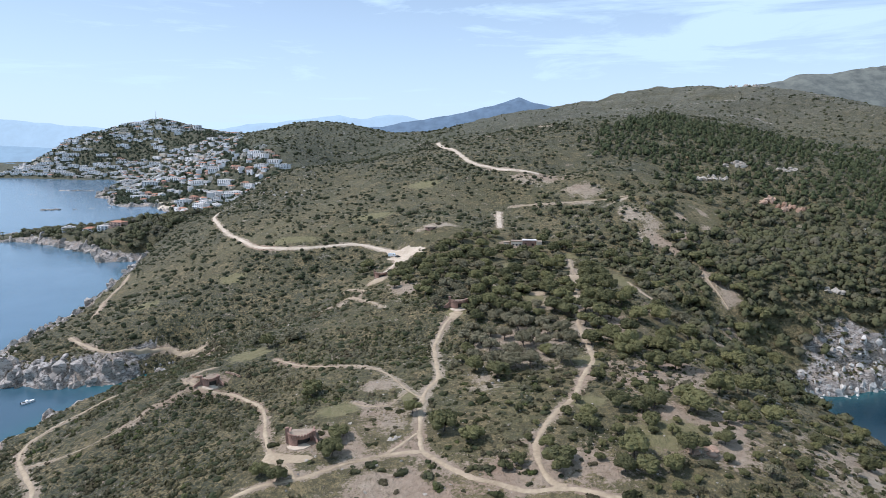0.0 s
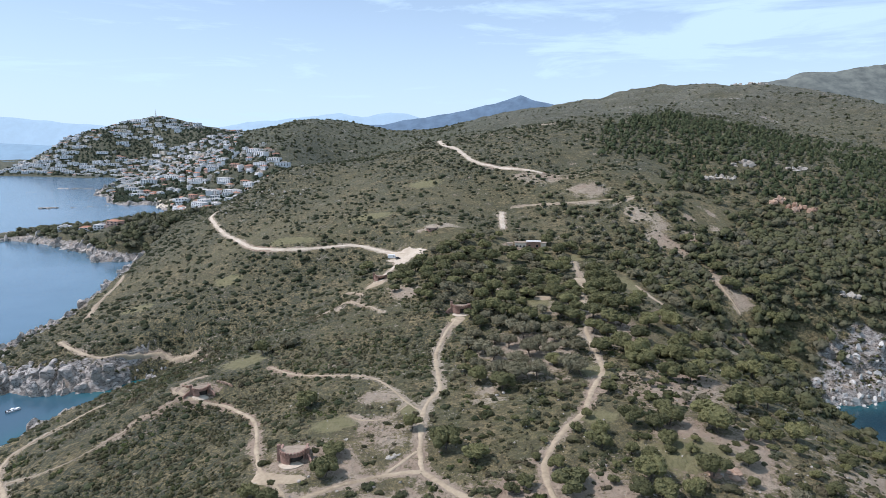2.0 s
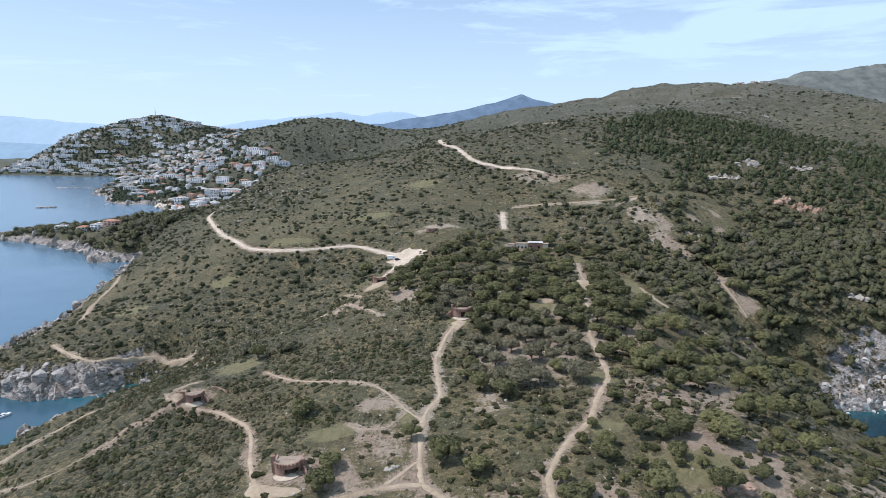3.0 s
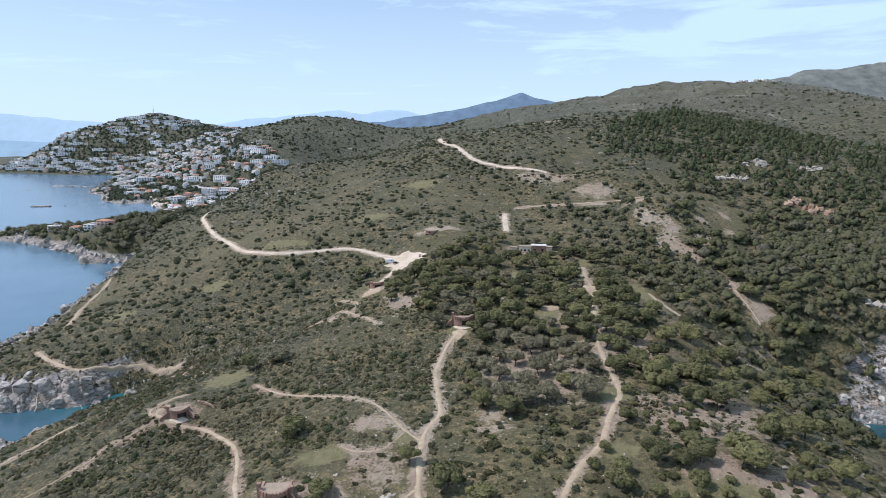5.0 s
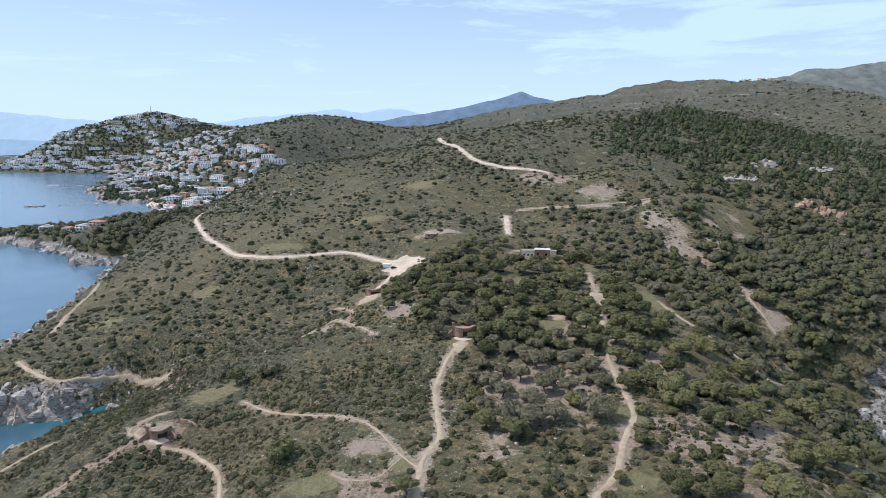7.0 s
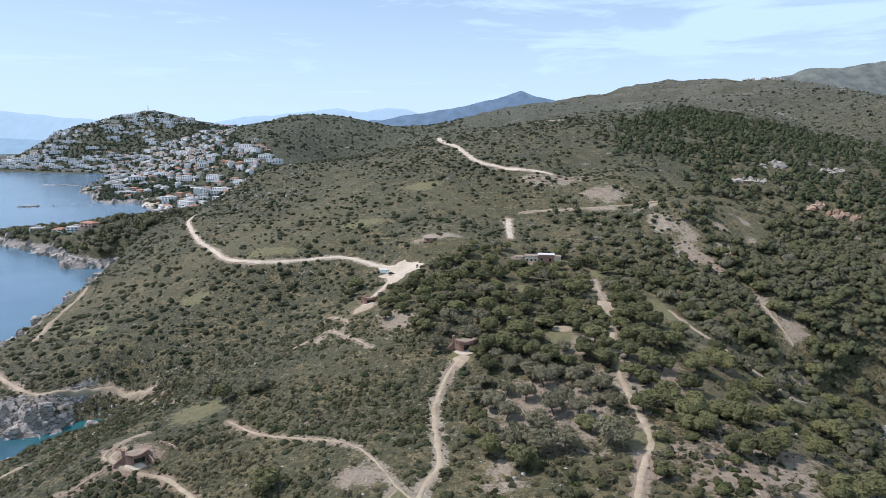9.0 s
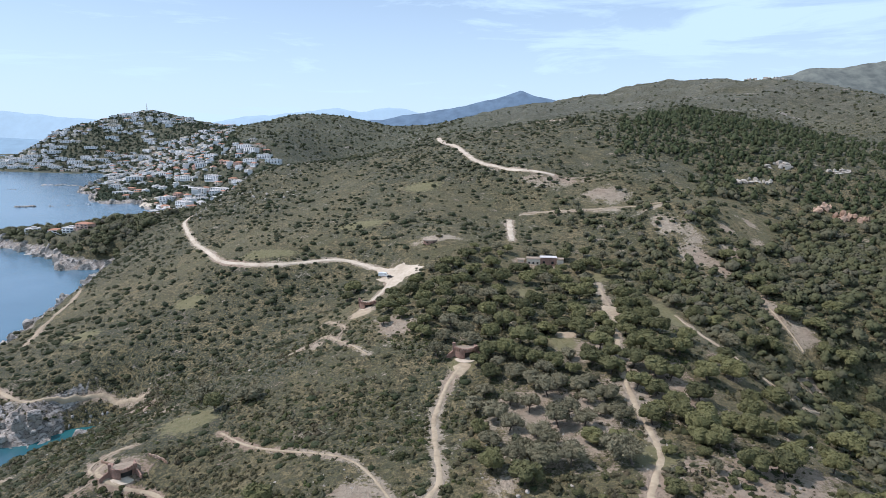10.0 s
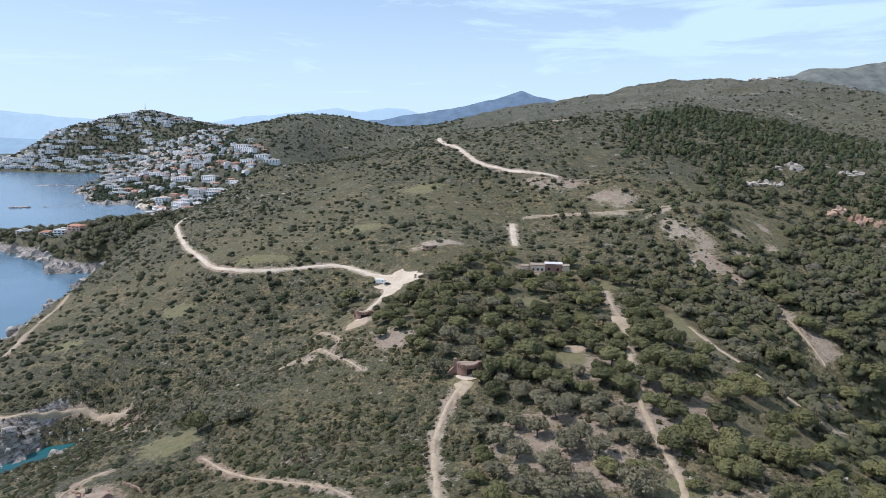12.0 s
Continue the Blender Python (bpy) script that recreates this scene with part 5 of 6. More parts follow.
def battery(x, y, turn, scale, wing_left, wing_right, label):
    """An old brick gun battery: curved front under a toothed rim, dark gun opening, wing walls, pale apron."""
    thing = new("gun_battery")
    z = height_at(x, y)
    thing.matrix_world = pose(x, y, z - 0.35, 0, 0, turn) @ Matrix.Scale(scale, 4)
    bm = bmesh.new()
    arc_wall(bm, 4.6, 0.7, -95, -8, 0, 3.6)
    finish("curved_wall", bm, BRICK, thing)
    bm = bmesh.new()
    arc_wall(bm, 4.6, 0.7, 62, 95, 0, 3.6, 6)
    finish("curved_wall", bm, BRICK, thing)
    bm = bmesh.new()
    arc_wall(bm, 4.6, 0.7, -8, 62, 2.7, 3.6, 10)
    finish("lintel", bm, BRICK, thing)
    bm = bmesh.new()
    arc_wall(bm, 3.4, 0.3, -92, 92, 0, 3.3)
    finish("inner_wall", bm, DARK, thing)
    bm = bmesh.new()
    disc_slab(bm, 4.35, -95, 95, 3.3, 3.75)
    for v in box(bm, -4.5, 4.5, 0, 4.5, 3.1, 3.8):
        v.co.z -= 1.2 * (v.co.y > 3)
    finish("roof", bm, EARTH, thing, "roof slab covered with earth")
    bm = bmesh.new()
    box(bm, -4.6, -3.9, 0, 4, 0, 3.6)
    finish("side_wall", bm, BRICK, thing)
    bm = bmesh.new()
    box(bm, 3.9, 4.6, 0, 4, 0, 3.6)
    finish("side_wall", bm, BRICK, thing)
    for a in range(-84, 90, 14):
        bm = bmesh.new()
        box(bm, -0.38, 0.38, -4.95, -4.25, 3.25, 4.45)
        bmesh.ops.rotate(bm, verts=bm.verts, matrix=Matrix.Rotation(radians(a), 3, "Z"))
        finish("merlon", bm, BRICK, thing, bevel=0.04)
    for side, length in ((-1, wing_left), (1, wing_right)):
        if length:
            bm = bmesh.new()
            vs = box(bm, 0, length, -0.3, 0.3, -0.5, 3.2)
            for v in vs:
                if v.co.x > length / 2 and v.co.z > 0:
                    v.co.z = 0.9
            bmesh.ops.rotate(bm, verts=bm.verts, matrix=Matrix.Rotation(radians(-62 if side > 0 else -150), 3, "Z"))
            bmesh.ops.translate(bm, verts=bm.verts, vec=(4.5 * side, -0.6, 0))
            finish("wing_wall", bm, BRICK, thing, bevel=0.05)
    for px, top in ((-4.75, 5.9), (4.9, 4.5)):
        bm = bmesh.new()
        box(bm, px - 0.6, px + 0.6, -1.5, -0.2, 0, top)
        finish("pier", bm, BRICK, thing, bevel=0.06)
    bm = bmesh.new()
    disc_slab(bm, 5.2, -75, 50, -1.6, 0.36)
    bmesh.ops.translate(bm, verts=bm.verts, vec=(0.3, -1.9, 0))
    for v in bm.verts:                           # the apron follows the ground
        w = thing.matrix_world @ v.co
        v.co.z = (height_at(w.x, w.y) + (0.28 if v.co.z > 0 else -0.8) - (z - 0.35)) / scale
    finish("apron", bm, TRACK, thing, "pale concrete apron before the opening")
    bm = bmesh.new()
    box(bm, -3.3, 3.3, -2.8, 3, 0.0, 0.12)
    finish("floor_slab", bm, DARK, thing)
    return tagged(thing, label, "gun battery", "old gun batteries")


battery(-47, 151, 4, 0.92, 0, 6, "ruined pinkish brick gun battery with a pale apron")
battery(-102, 216, 22, 0.76, 5, 6, "small ruined brick gun battery among scrub")
battery(9, 271, 4, 0.95, 4, 4, "pink brick gun battery half hidden by pines")
battery(-38, 338, -6, 0.8, 0, 4, "brick gun battery below the car park")


def barracks(x, y, turn):
    thing = new("house")
    z = height_at(x, y)
    thing.matrix_world = pose(x, y, z - 0.2, 0, 0, turn)
    blocks = ((-13.5, -9.5, 0, 5, 3.2, CREAM, "wall"), (-8.0, 0.2, 0, 6, 4.0, CREAM, "wall"), (0.2, 10, 1.2, 7, 4.6, BRICK, "wall"), (10.3, 14, 0, 5, 4.0, CREAM, "wall"))
    for x0, x1, y0, y1, h, mat, name in blocks:
        bm = bmesh.new()
        box(bm, x0, x1, y0, y1, -0.6, h)
        finish(name, bm, mat, thing, bevel=0.05)
        bm = bmesh.new()
        box(bm, x0 - 0.3, x1 + 0.3, y0 - 0.3, y1 + 0.3, h + 0.003, h + 0.28)
        finish("roof", bm, FLAT_ROOF if mat is not CREAM else EARTH, thing, bevel=0.04)
    for px in (-6.4, -3.9, -1.4):
        bm = bmesh.new()
        box(bm, px - 0.55, px + 0.55, -0.06, 0.05, 1.0, 2.2)
        finish("window", bm, PANE, thing)
    for px in (2.4, 7.6):
        bm = bmesh.new()
        box(bm, px - 0.7, px + 0.7, 1.13, 1.3, 0.9, 2.5)
        finish("window", bm, PANE, thing)
    bm = bmesh.new()
    box(bm, -10.8, -9.9, -0.07, 0.1, -0.2, 2.0)
    finish("door", bm, DARK, thing)
    return tagged(thing, "low cream and brick house with flat roofs among pines", "house")


barracks(59, 402, -8)

# low round gun emplacement in the bank above the car park
dome = new("gun_emplacement")
dome.matrix_world = pose(-8, 420, height_at(-8, 420) - 0.4, 0, 0, 10)
bm = bmesh.new()
disc_slab(bm, 4.6, -180, 180, 1.5, 2.0, 30, 0.8)
finish("roof_slab", bm, EARTH, dome, "thin rounded roof slab under earth")
bm = bmesh.new()
arc_wall(bm, 3.9, 0.4, -100, 100, -0.8, 1.5, 18)
finish("wall", bm, BRICK, dome)
# solid box, its dark colour standing for the shade of the slot
bm = bmesh.new()
box(bm, -2.6, 2.6, -3.6, 0, 0.55, 1.2)
finish("embrasure", bm, DARK, dome)
tagged(dome, "low round brick gun emplacement in a bare bank", "bunker")


def rounded_body(bm, outline, width, taper):
    """A vehicle body from a side outline (y, z), pulled in towards the top."""
    top = max(z for _, z in outline)
    rings = []
    for s in (-1, 1):
        rings.append([bm.verts.new((s * width / 2 * (1 - taper * max(0, z / top - 0.45)), y, z)) for y, z in outline])
    n = len(outline)
    bm.faces.new(rings[0][::-1])
    bm.faces.new(rings[1])
    for i in range(n):
        j = (i + 1) % n
        bm.faces.new((rings[0][i], rings[0][j], rings[1][j], rings[1][i]))
    bmesh.ops.recalc_face_normals(bm, faces=bm.faces)


def vehicle(name, x, y, turn, outline, width, taper, paint, panes, axles, label, category):
    thing = new(name)
    thing.matrix_world = pose(x, y, height_at(x, y) + 0.2, 0, 0, turn)
    bm = bmesh.new()
    rounded_body(bm, outline, width, taper)
    finish("body", bm, paint, thing, bevel=0.05)
    for x0, x1, y0, y1, z0, z1 in panes:
        bm = bmesh.new()
        box(bm, x0, x1, y0, y1, z0, z1)
        finish("window", bm, PANE, thing)
    for ay in axles:
        for s in (-1, 1):
            bm = bmesh.new()
            bmesh.ops.create_cone(bm, cap_ends=True, segments=18, radius1=0.34, radius2=0.34, depth=0.24,
                                  matrix=Matrix.Translation((s * (width / 2 - 0.1), ay, 0.34)) @ Matrix.Rotation(radians(90), 4, "Y"))
            wheel = finish("wheel", bm, RUBBER, thing, bevel=0.02)
            bm = bmesh.new()
            bmesh.ops.create_cone(bm, cap_ends=True, segments=14, radius1=0.2, radius2=0.17, depth=0.06,
                                  matrix=Matrix.Translation((s * (width / 2 + 0.04), ay, 0.34)) @ Matrix.Rotation(radians(90), 4, "Y"))
            finish("rim", bm, CAR_WHITE, wheel, bevel=0.01)
    for s in (-1, 1):
        bm = bmesh.new()
        box(bm, s * width * 0.36 - 0.16, s * width * 0.36 + 0.16, outline[0][0] - 0.03, outline[0][0] + 0.1, 0.7, 0.85)
        finish("headlight", bm, CAR_WHITE, thing)
    return tagged(thing, label, category)


vehicle("camper_van", -35.5, 399.5, 84, [(-3.0, 0.35), (-3.05, 0.9), (-2.6, 1.2), (-1.9, 1.95), (-1.5, 2.6), (2.9, 2.65), (3.0, 0.4)], 2.1, 0.12, CAR_WHITE,
        ((-0.75, 0.75, -2.45, -2.1, 1.4, 1.8), (-1.03, -0.97, -1.5, -0.8, 1.5, 2.0), (0.97, 1.03, -1.5, -0.8, 1.5, 2.0), (0.97, 1.03, 0.6, 1.5, 1.6, 2.0)), (-2.0, 1.9),
        "white camper van parked in the gravel car park", "van")
vehicle("car", -31.0, 393.5, 100, [(-2.1, 0.3), (-2.1, 0.75), (-1.1, 0.95), (-0.5, 1.4), (1.2, 1.45), (2.0, 0.95), (2.1, 0.35)], 1.75, 0.3, CAR_DARK,
        ((-0.72, -0.66, -0.6, 1.2, 0.95, 1.25), (0.66, 0.72, -0.6, 1.2, 0.95, 1.25)), (-1.3, 1.35), "dark car parked beside a white camper van", "car")

# white hut in the wood
hut = new("hut")
hut.matrix_world = pose(322, 420, height_at(322, 420) + 0.6, 0, 0, 12)
bm = bmesh.new()
box(bm, -1.7, 1.7, -1.6, 1.6, -3, 2.6)
finish("wall", bm, WHITE, hut, bevel=0.04)
bm = bmesh.new()
box(bm, -1.9, 1.9, -1.8, 1.8, 2.603, 2.8)
finish("roof", bm, FLAT_ROOF, hut)
tagged(hut, "small white hut among the pines", "hut")


def motorboat(x, y, turn, long, label):
    thing = new("motorboat")
    thing.matrix_world = pose(x, y, -0.15, 0, 0, turn) @ Matrix.Scale(long / 6, 4)
    bm = bmesh.new()
    rows = []
    for s, w, h in ((-2.7, 1.05, 0.95), (-1.5, 1.15, 0.95), (0, 1.15, 1.0), (1.5, 0.9, 1.1), (2.6, 0.4, 1.2), (3.1, 0.04, 1.25)):
        rows.append([bm.verts.new((a, s, z)) for a, z in ((-w, h), (-w * 0.75, 0.1), (0, -0.1), (w * 0.75, 0.1), (w, h))])
    for p, r in zip(rows[:-1], rows[1:]):
        for j in range(4):
            bm.faces.new((p[j], p[j + 1], r[j + 1], r[j]))
        bm.faces.new((p[4], p[0], r[0], r[4]))
    bm.faces.new(rows[0])
    bmesh.ops.recalc_face_normals(bm, faces=bm.faces)
    finish("hull", bm, CAR_WHITE, thing)
    bm = bmesh.new()
    vs = box(bm, -0.7, 0.7, -0.6, 1.3, 0.95, 1.6)
    for v in vs:
        if v.co.z > 1.3 and v.co.y > 0:
            v.co.y -= 0.8
    finish("cabin", bm, CAR_WHITE, thing, bevel=0.06)
    bm = bmesh.new()
    box(bm, -0.72, 0.72, -0.3, 0.3, 1.25, 1.5)
    finish("windscreen", bm, PANE, thing)
    bm = bmesh.new()
    box(bm, -0.8, 0.8, -2.3, -0.8, 0.97, 1.02)
    finish("cockpit", bm, RUBBER, thing, "dark cockpit floor")
    bm = bmesh.new()
    box(bm, -0.22, 0.22, -3.15, -2.65, 0.3, 1.4)
    finish("outboard_motor", bm, CAR_DARK, thing, bevel=0.05)
    return tagged(thing, label, "boat", "boats at anchor")


motorboat(-222, 270, -38, 6.6, "white motorboat at anchor in the rocky cove")
motorboat(-690, 1245, 70, 8, "white motorboat anchored off the town beach")
motorboat(-850, 1720, 60, 9, "white motorboat anchored off the far shore")
motorboat(-720, 1400, 110, 7, "white motorboat anchored off the town beach")


ROCK_MESHES = {m: [soup_mesh("rock", r, m) for r in rock_shapes] for m in (RED_ROCK, BOULDER, ROCK)}


def outcrop(name, x, y, wide, tall, count, mat, label, category, group, sink=0.2):
    """A heap of angular rocks, each a part."""
    thing = new(name)
    thing.location = (x, y, max(height_at(x, y), 0.0))
    for _ in range(count):
        s, up = float(rng.uniform(0.12, 0.26)) * wide, float(rng.uniform(0.4, 0.9)) * tall
        a, b = (float(v) for v in rng.uniform(-0.5, 0.5, 2))
        px, py = x + a * wide, y + b * wide * 0.5
        rock = part("rock", ROCK_MESHES[mat][int(rng.integers(8))], thing)
        rock.matrix_local = Matrix.Translation((px - x, py - y, max(height_at(px, py), -0.6) - thing.location.z + up * sink)) @ pose(0, 0, 0, float(rng.uniform(-12, 12)), 0, float(rng.uniform(0, 360))) @ Matrix.Diagonal((s * 1.2, s, up, 1))
    return tagged(thing, label, category, group)


for x, y, w, t, n in ((287, 499, 15, 5, 14), (297, 485, 16, 6, 16), (305, 478, 9, 4, 8)):
    outcrop("red_outcrop", x, y, w, t, n, RED_ROCK, "reddish rock outcrop among pines", "rock outcrop", "outcrops in the wood")
for x, y, w, t, n in ((252, 551, 18, 4, 13), (265, 543, 10, 3, 8), (290, 574, 20, 4, 13), (337, 566, 18, 3, 11), (243, 330, 12, 3, 9)):
    outcrop("pale_outcrop", x, y, w, t, n, BOULDER, "pale rock outcrop among pines", "rock outcrop", "outcrops in the wood")
for x, y, w, t, n in ((-792, 1213, 40, 5, 10), (-750, 1224, 14, 3, 5), (-728, 1240, 20, 2, 5), (-706, 1262, 18, 2, 5), (-1061, 1578, 12, 3, 3), (-1078, 1582, 12, 3, 3),
                      (-1040, 1704, 60, 5, 10), (-985, 1700, 40, 4, 7), (-700, 815, 40, 5, 9), (-685, 850, 30, 4, 6)):
    outcrop("islet", x, y, w, t, n, ROCK, "low rocky islet in the bay", "islet", "islets in the bay", 0.0)
for x, y, w in ((676, 1345, 50), (720, 1350, 40), (640, 1360, 30), (790, 1330, 40), (750, 1345, 30), (880, 1300, 40), (840, 1310, 40)):
    outcrop("crest_rocks", x, y, w * 0.7, 10, 16, BOULDER, "pale rocks crowning the far ridge", "rock outcrop", "rocks on the ridge")


# low stone walls and a stone pile near the batteries
def low_wall(line, tall, label):
    """A dry stone wall that follows the ground, made of single rough blocks."""
    thing = new("stone_wall")
    x0, y0 = line[0]
    thing.location = (x0, y0, height_at(x0, y0))
    path = fine_line(line, 0.55)
    for course in range(2):
        for i in range(len(path) - 1):
            (ax, ay), (bx, by) = path[i], path[i + 1]
            turn = math.degrees(math.atan2(by - ay, bx - ax))
            block = part("stone", ROCK_MESHES[RED_ROCK][int(rng.integers(8))], thing)
            z = height_at(ax, ay) - thing.location.z + tall * (0.2 + 0.45 * course)
            block.matrix_local = Matrix.Translation((float(ax) - x0, float(ay) - y0, z)) @ pose(0, 0, 0, 0, 0, turn) @ Matrix.Diagonal((0.62, 0.42, tall * 0.42, 1))
    return tagged(thing, label, "wall", "low stone walls")


low_wall([(-98, 225), (-93, 223), (-90, 221)], 1.1, "low curved dry stone wall beside the small battery")
low_wall([(-112, 222), (-109, 220), (-106, 219)], 1.0, "low dry stone wall retaining a battery yard")
outcrop("stone_pile", -16, 148, 4.5, 0.6, 14, BOULDER, "heap of pale stones beside the track", "stone pile", "stone piles")
outcrop("stone_pile", 77, 124, 8, 0.8, 16, RED_ROCK, "heap of reddish stones on bare soil", "stone pile", "stone piles")


def palm(x, y, tall):
    """A palm: slim trunk and a crown of drooping fronds."""
    thing = new("palm_tree")
    thing.matrix_world = pose(x, y, height_at(x, y) - 0.3, 0, 0, float(rng.uniform(0, 360)))
    part("trunk", soup_mesh("trunk", np.concatenate([limb((0, 0, 0), (0.3, 0, tall * 0.5), 0.45, 0.36), limb((0.3, 0, tall * 0.5), (0.3, 0.2, tall), 0.36, 0.3)]), BARK), thing)
    for i in range(18):
        a, droop = i * 2.4, 0.5 + 0.9 * (i / 18)
        tris, long = [], tall * 0.36
        spine = [np.array([0.3 + long * s * math.cos(a), 0.2 + long * s * math.sin(a), tall + long * (0.55 * s - droop * s * s)]) for s in np.linspace(0, 1, 6)]
        side = np.array([-math.sin(a), math.cos(a), 0]) * 0.14 * long
        for p, r, w0, w1 in zip(spine[:-1], spine[1:], (0.3, 0.8, 1, 0.8, 0.5), (0.8, 1, 0.8, 0.5, 0.05)):
            low = np.array([0, 0, -0.1 * long])
            for k in (-1, 1):
                tris += [[p, r, p + k * side * w0 + low * w0], [r, r + k * side * w1 + low * w1, p + k * side * w0 + low * w0]]
        part("frond", soup_mesh("frond", np.array(tris), WOOD_LEAF), thing)
    return tagged(thing, "tall palm on the low rocky cape", "palm", "palms on the cape")


for x, y, tall in ((-640, 836, 10), (-625, 832, 9), (-598, 834, 10), (-583, 838, 8)):
    palm(x, y, tall)
# ---- the town across the bay ----


def house_meshes(w, d, storeys, roof_kind, wall_mat, bays):
    """Meshes of a house whose front is at -y: walls, roof, one window pane, and where the panes go."""
    h = storeys * 3.0
    bm = bmesh.new()
    box(bm, -w / 2, w / 2, -d / 2, d / 2, -4, h)
    if storeys > 1:
        box(bm, -w / 2 - 0.1, w * 0.1, -d / 2 - 1.4, -d / 2 + 0.1, 2.7, 3.7)      # terrace
    wall = bpy.data.meshes.new("wall")
    bm.to_mesh(wall)
    bm.free()
    wall.materials.append(wall_mat)
    bm = bmesh.new()
    if roof_kind == "tiled":
        lo = [bm.verts.new(c) for c in ((-w / 2 - 0.4, -d / 2 - 0.4, h), (w / 2 + 0.4, -d / 2 - 0.4, h), (w / 2 + 0.4, d / 2 + 0.4, h), (-w / 2 - 0.4, d / 2 + 0.4, h))]
        hi = [bm.verts.new(c) for c in ((-w / 4, 0, h + d * 0.2), (w / 4, 0, h + d * 0.2))]
        for f in ((lo[0], lo[1], hi[1], hi[0]), (lo[2], lo[3], hi[0], hi[1]), (lo[1], lo[2], hi[1]), (lo[3], lo[0], hi[0]), (lo[3], lo[2], lo[1], lo[0])):
            bm.faces.new(f)
    else:
        box(bm, -w / 2 - 0.15, w / 2 + 0.15, -d / 2 - 0.15, d / 2 + 0.15, h + 0.003, h + 0.5)
        box(bm, -w * 0.1, w * 0.25, -d * 0.1, d * 0.3, h + 0.5, h + 2.4)
    roof = bpy.data.meshes.new("roof")
    bm.to_mesh(roof)
    bm.free()
    roof.materials.append(TILE if roof_kind == "tiled" else FLAT_ROOF)
    panes = [(-w / 2 + w * (i + 0.5) / bays, -d / 2 - 0.03, 1.5 + 3 * s) for s in range(storeys) for i in range(bays)]
    return wall, roof, panes


bm = bmesh.new()
box(bm, -1.05, 1.05, -0.05, 0.05, -0.75, 0.75)
PANE_MESH = bpy.data.meshes.new("window")
bm.to_mesh(PANE_MESH)
bm.free()
PANE_MESH.materials.append(PANE)
KINDS = [house_meshes(11, 9, 2, "flat", WHITE, 3), house_meshes(13, 10, 2, "tiled", WHITE, 3), house_meshes(16, 10, 2, "flat", WHITE, 4),
         house_meshes(12, 9, 2, "tiled", CREAM, 3), house_meshes(18, 11, 3, "flat", WHITE, 4), house_meshes(14, 10, 2, "tiled", PINK, 3),
         house_meshes(10, 10, 2, "flat", CREAM, 3), house_meshes(26, 12, 3, "flat", WHITE, 5), house_meshes(34, 12, 4, "flat", WHITE, 6),
         house_meshes(40, 14, 3, "flat", WHITE, 7)]
NAMES = {0: ("house", "white two-storey house with a flat roof"), 1: ("house", "white two-storey house with a clay tile roof"),
         2: ("house", "wide white house with a flat roof"), 3: ("house", "cream house with a clay tile roof"),
         4: ("apartment_building", "compact white apartment building on the slope"), 5: ("house", "pinkish house with a clay tile roof"),
         6: ("house", "cream flat-roofed house on the slope"), 7: ("apartment_building", "white three-storey apartment building"),
         8: ("hotel_building", "white four-storey hotel block near the shore"), 9: ("hotel_building", "long white three-storey hotel above the beach")}


def town_house(kind, x, y, turn, group, size=1.0):
    wall, roof, panes = KINDS[kind]
    name, label = NAMES[kind]
    thing = new(name)
    thing.matrix_world = pose(x, y, height_at(x, y) + 0.5, 0, 0, turn) @ Matrix.Diagonal((size * 1.25, size, size * 0.85, 1))
    part("wall", wall, thing)
    part("roof", roof, thing)
    for p in panes:
        part("window", PANE_MESH, thing).location = p
    return tagged(thing, label, name.replace("_building", " building").replace("hotel building", "hotel"), group)


taken = []


def free(x, y, r):
    if any(abs(x - a) < r + s and abs(y - b) < r + s for a, b, s in taken):
        return False
    taken.append((x, y, r))
    return True


# landmarks
for kind, x, y, turn in ((9, -425, 1235, -12), (9, -480, 1255, -10), (8, -475, 1330, -15), (7, -525, 1310, -10), (8, -415, 1400, -20), (7, -370, 1345, -5), (7, -345, 1318, 10),
                         (7, -395, 1330, -8), (8, -440, 1440, -12), (7, -560, 1400, -5), (8, -720, 1500, 10), (7, -740, 1450, 5), (9, -690, 1385, 5), (9, -660, 1500, -8),
                         (8, -1640, 2380, 10), (8, -1590, 2370, 8), (8, -1540, 2355, 6), (9, -1490, 2300, 6), (8, -1440, 2330, 5), (9, -1390, 2285, 3), (8, -1340, 2310, 2), (9, -1560, 2320, 8), (9, -1620, 2345, 8), (8, -1400, 2340, 4), (9, -1680, 2400, 8), (8, -1300, 2330, 0),
                         (9, -1290, 2275, 0), (8, -1700, 2372, 8), (9, -1250, 2250, -6), (7, -1200, 2250, -5)):
    free(x, y, 13)
    town_house(kind, x, y, turn - 18, "large buildings of the town")
for i in range(7):
    free(-1290 + i * 22, 2470, 11)
    town_house(2, -1290 + i * 22, 2470 + i % 2 * 6, -25, "white terrace on the town hill")
for kind, x, y, turn in ((5, -424, 766, -20), (0, -446, 772, -8), (1, -480, 800, 5), (0, -520, 815, 10), (3, -380, 838, -15), (1, -360, 870, -30), (6, -400, 900, -10), (0, -340, 905, -20)):
    free(x, y, 9)
    town_house(kind, x, y, turn, "villas on the cape", 1.1)

def downhill(x, y):
    """The turn, in degrees, of a house that looks down the slope."""
    return math.degrees(math.atan2(height_at(x - 25, y) - height_at(x + 25, y), height_at(x, y + 25) - height_at(x, y - 25)))


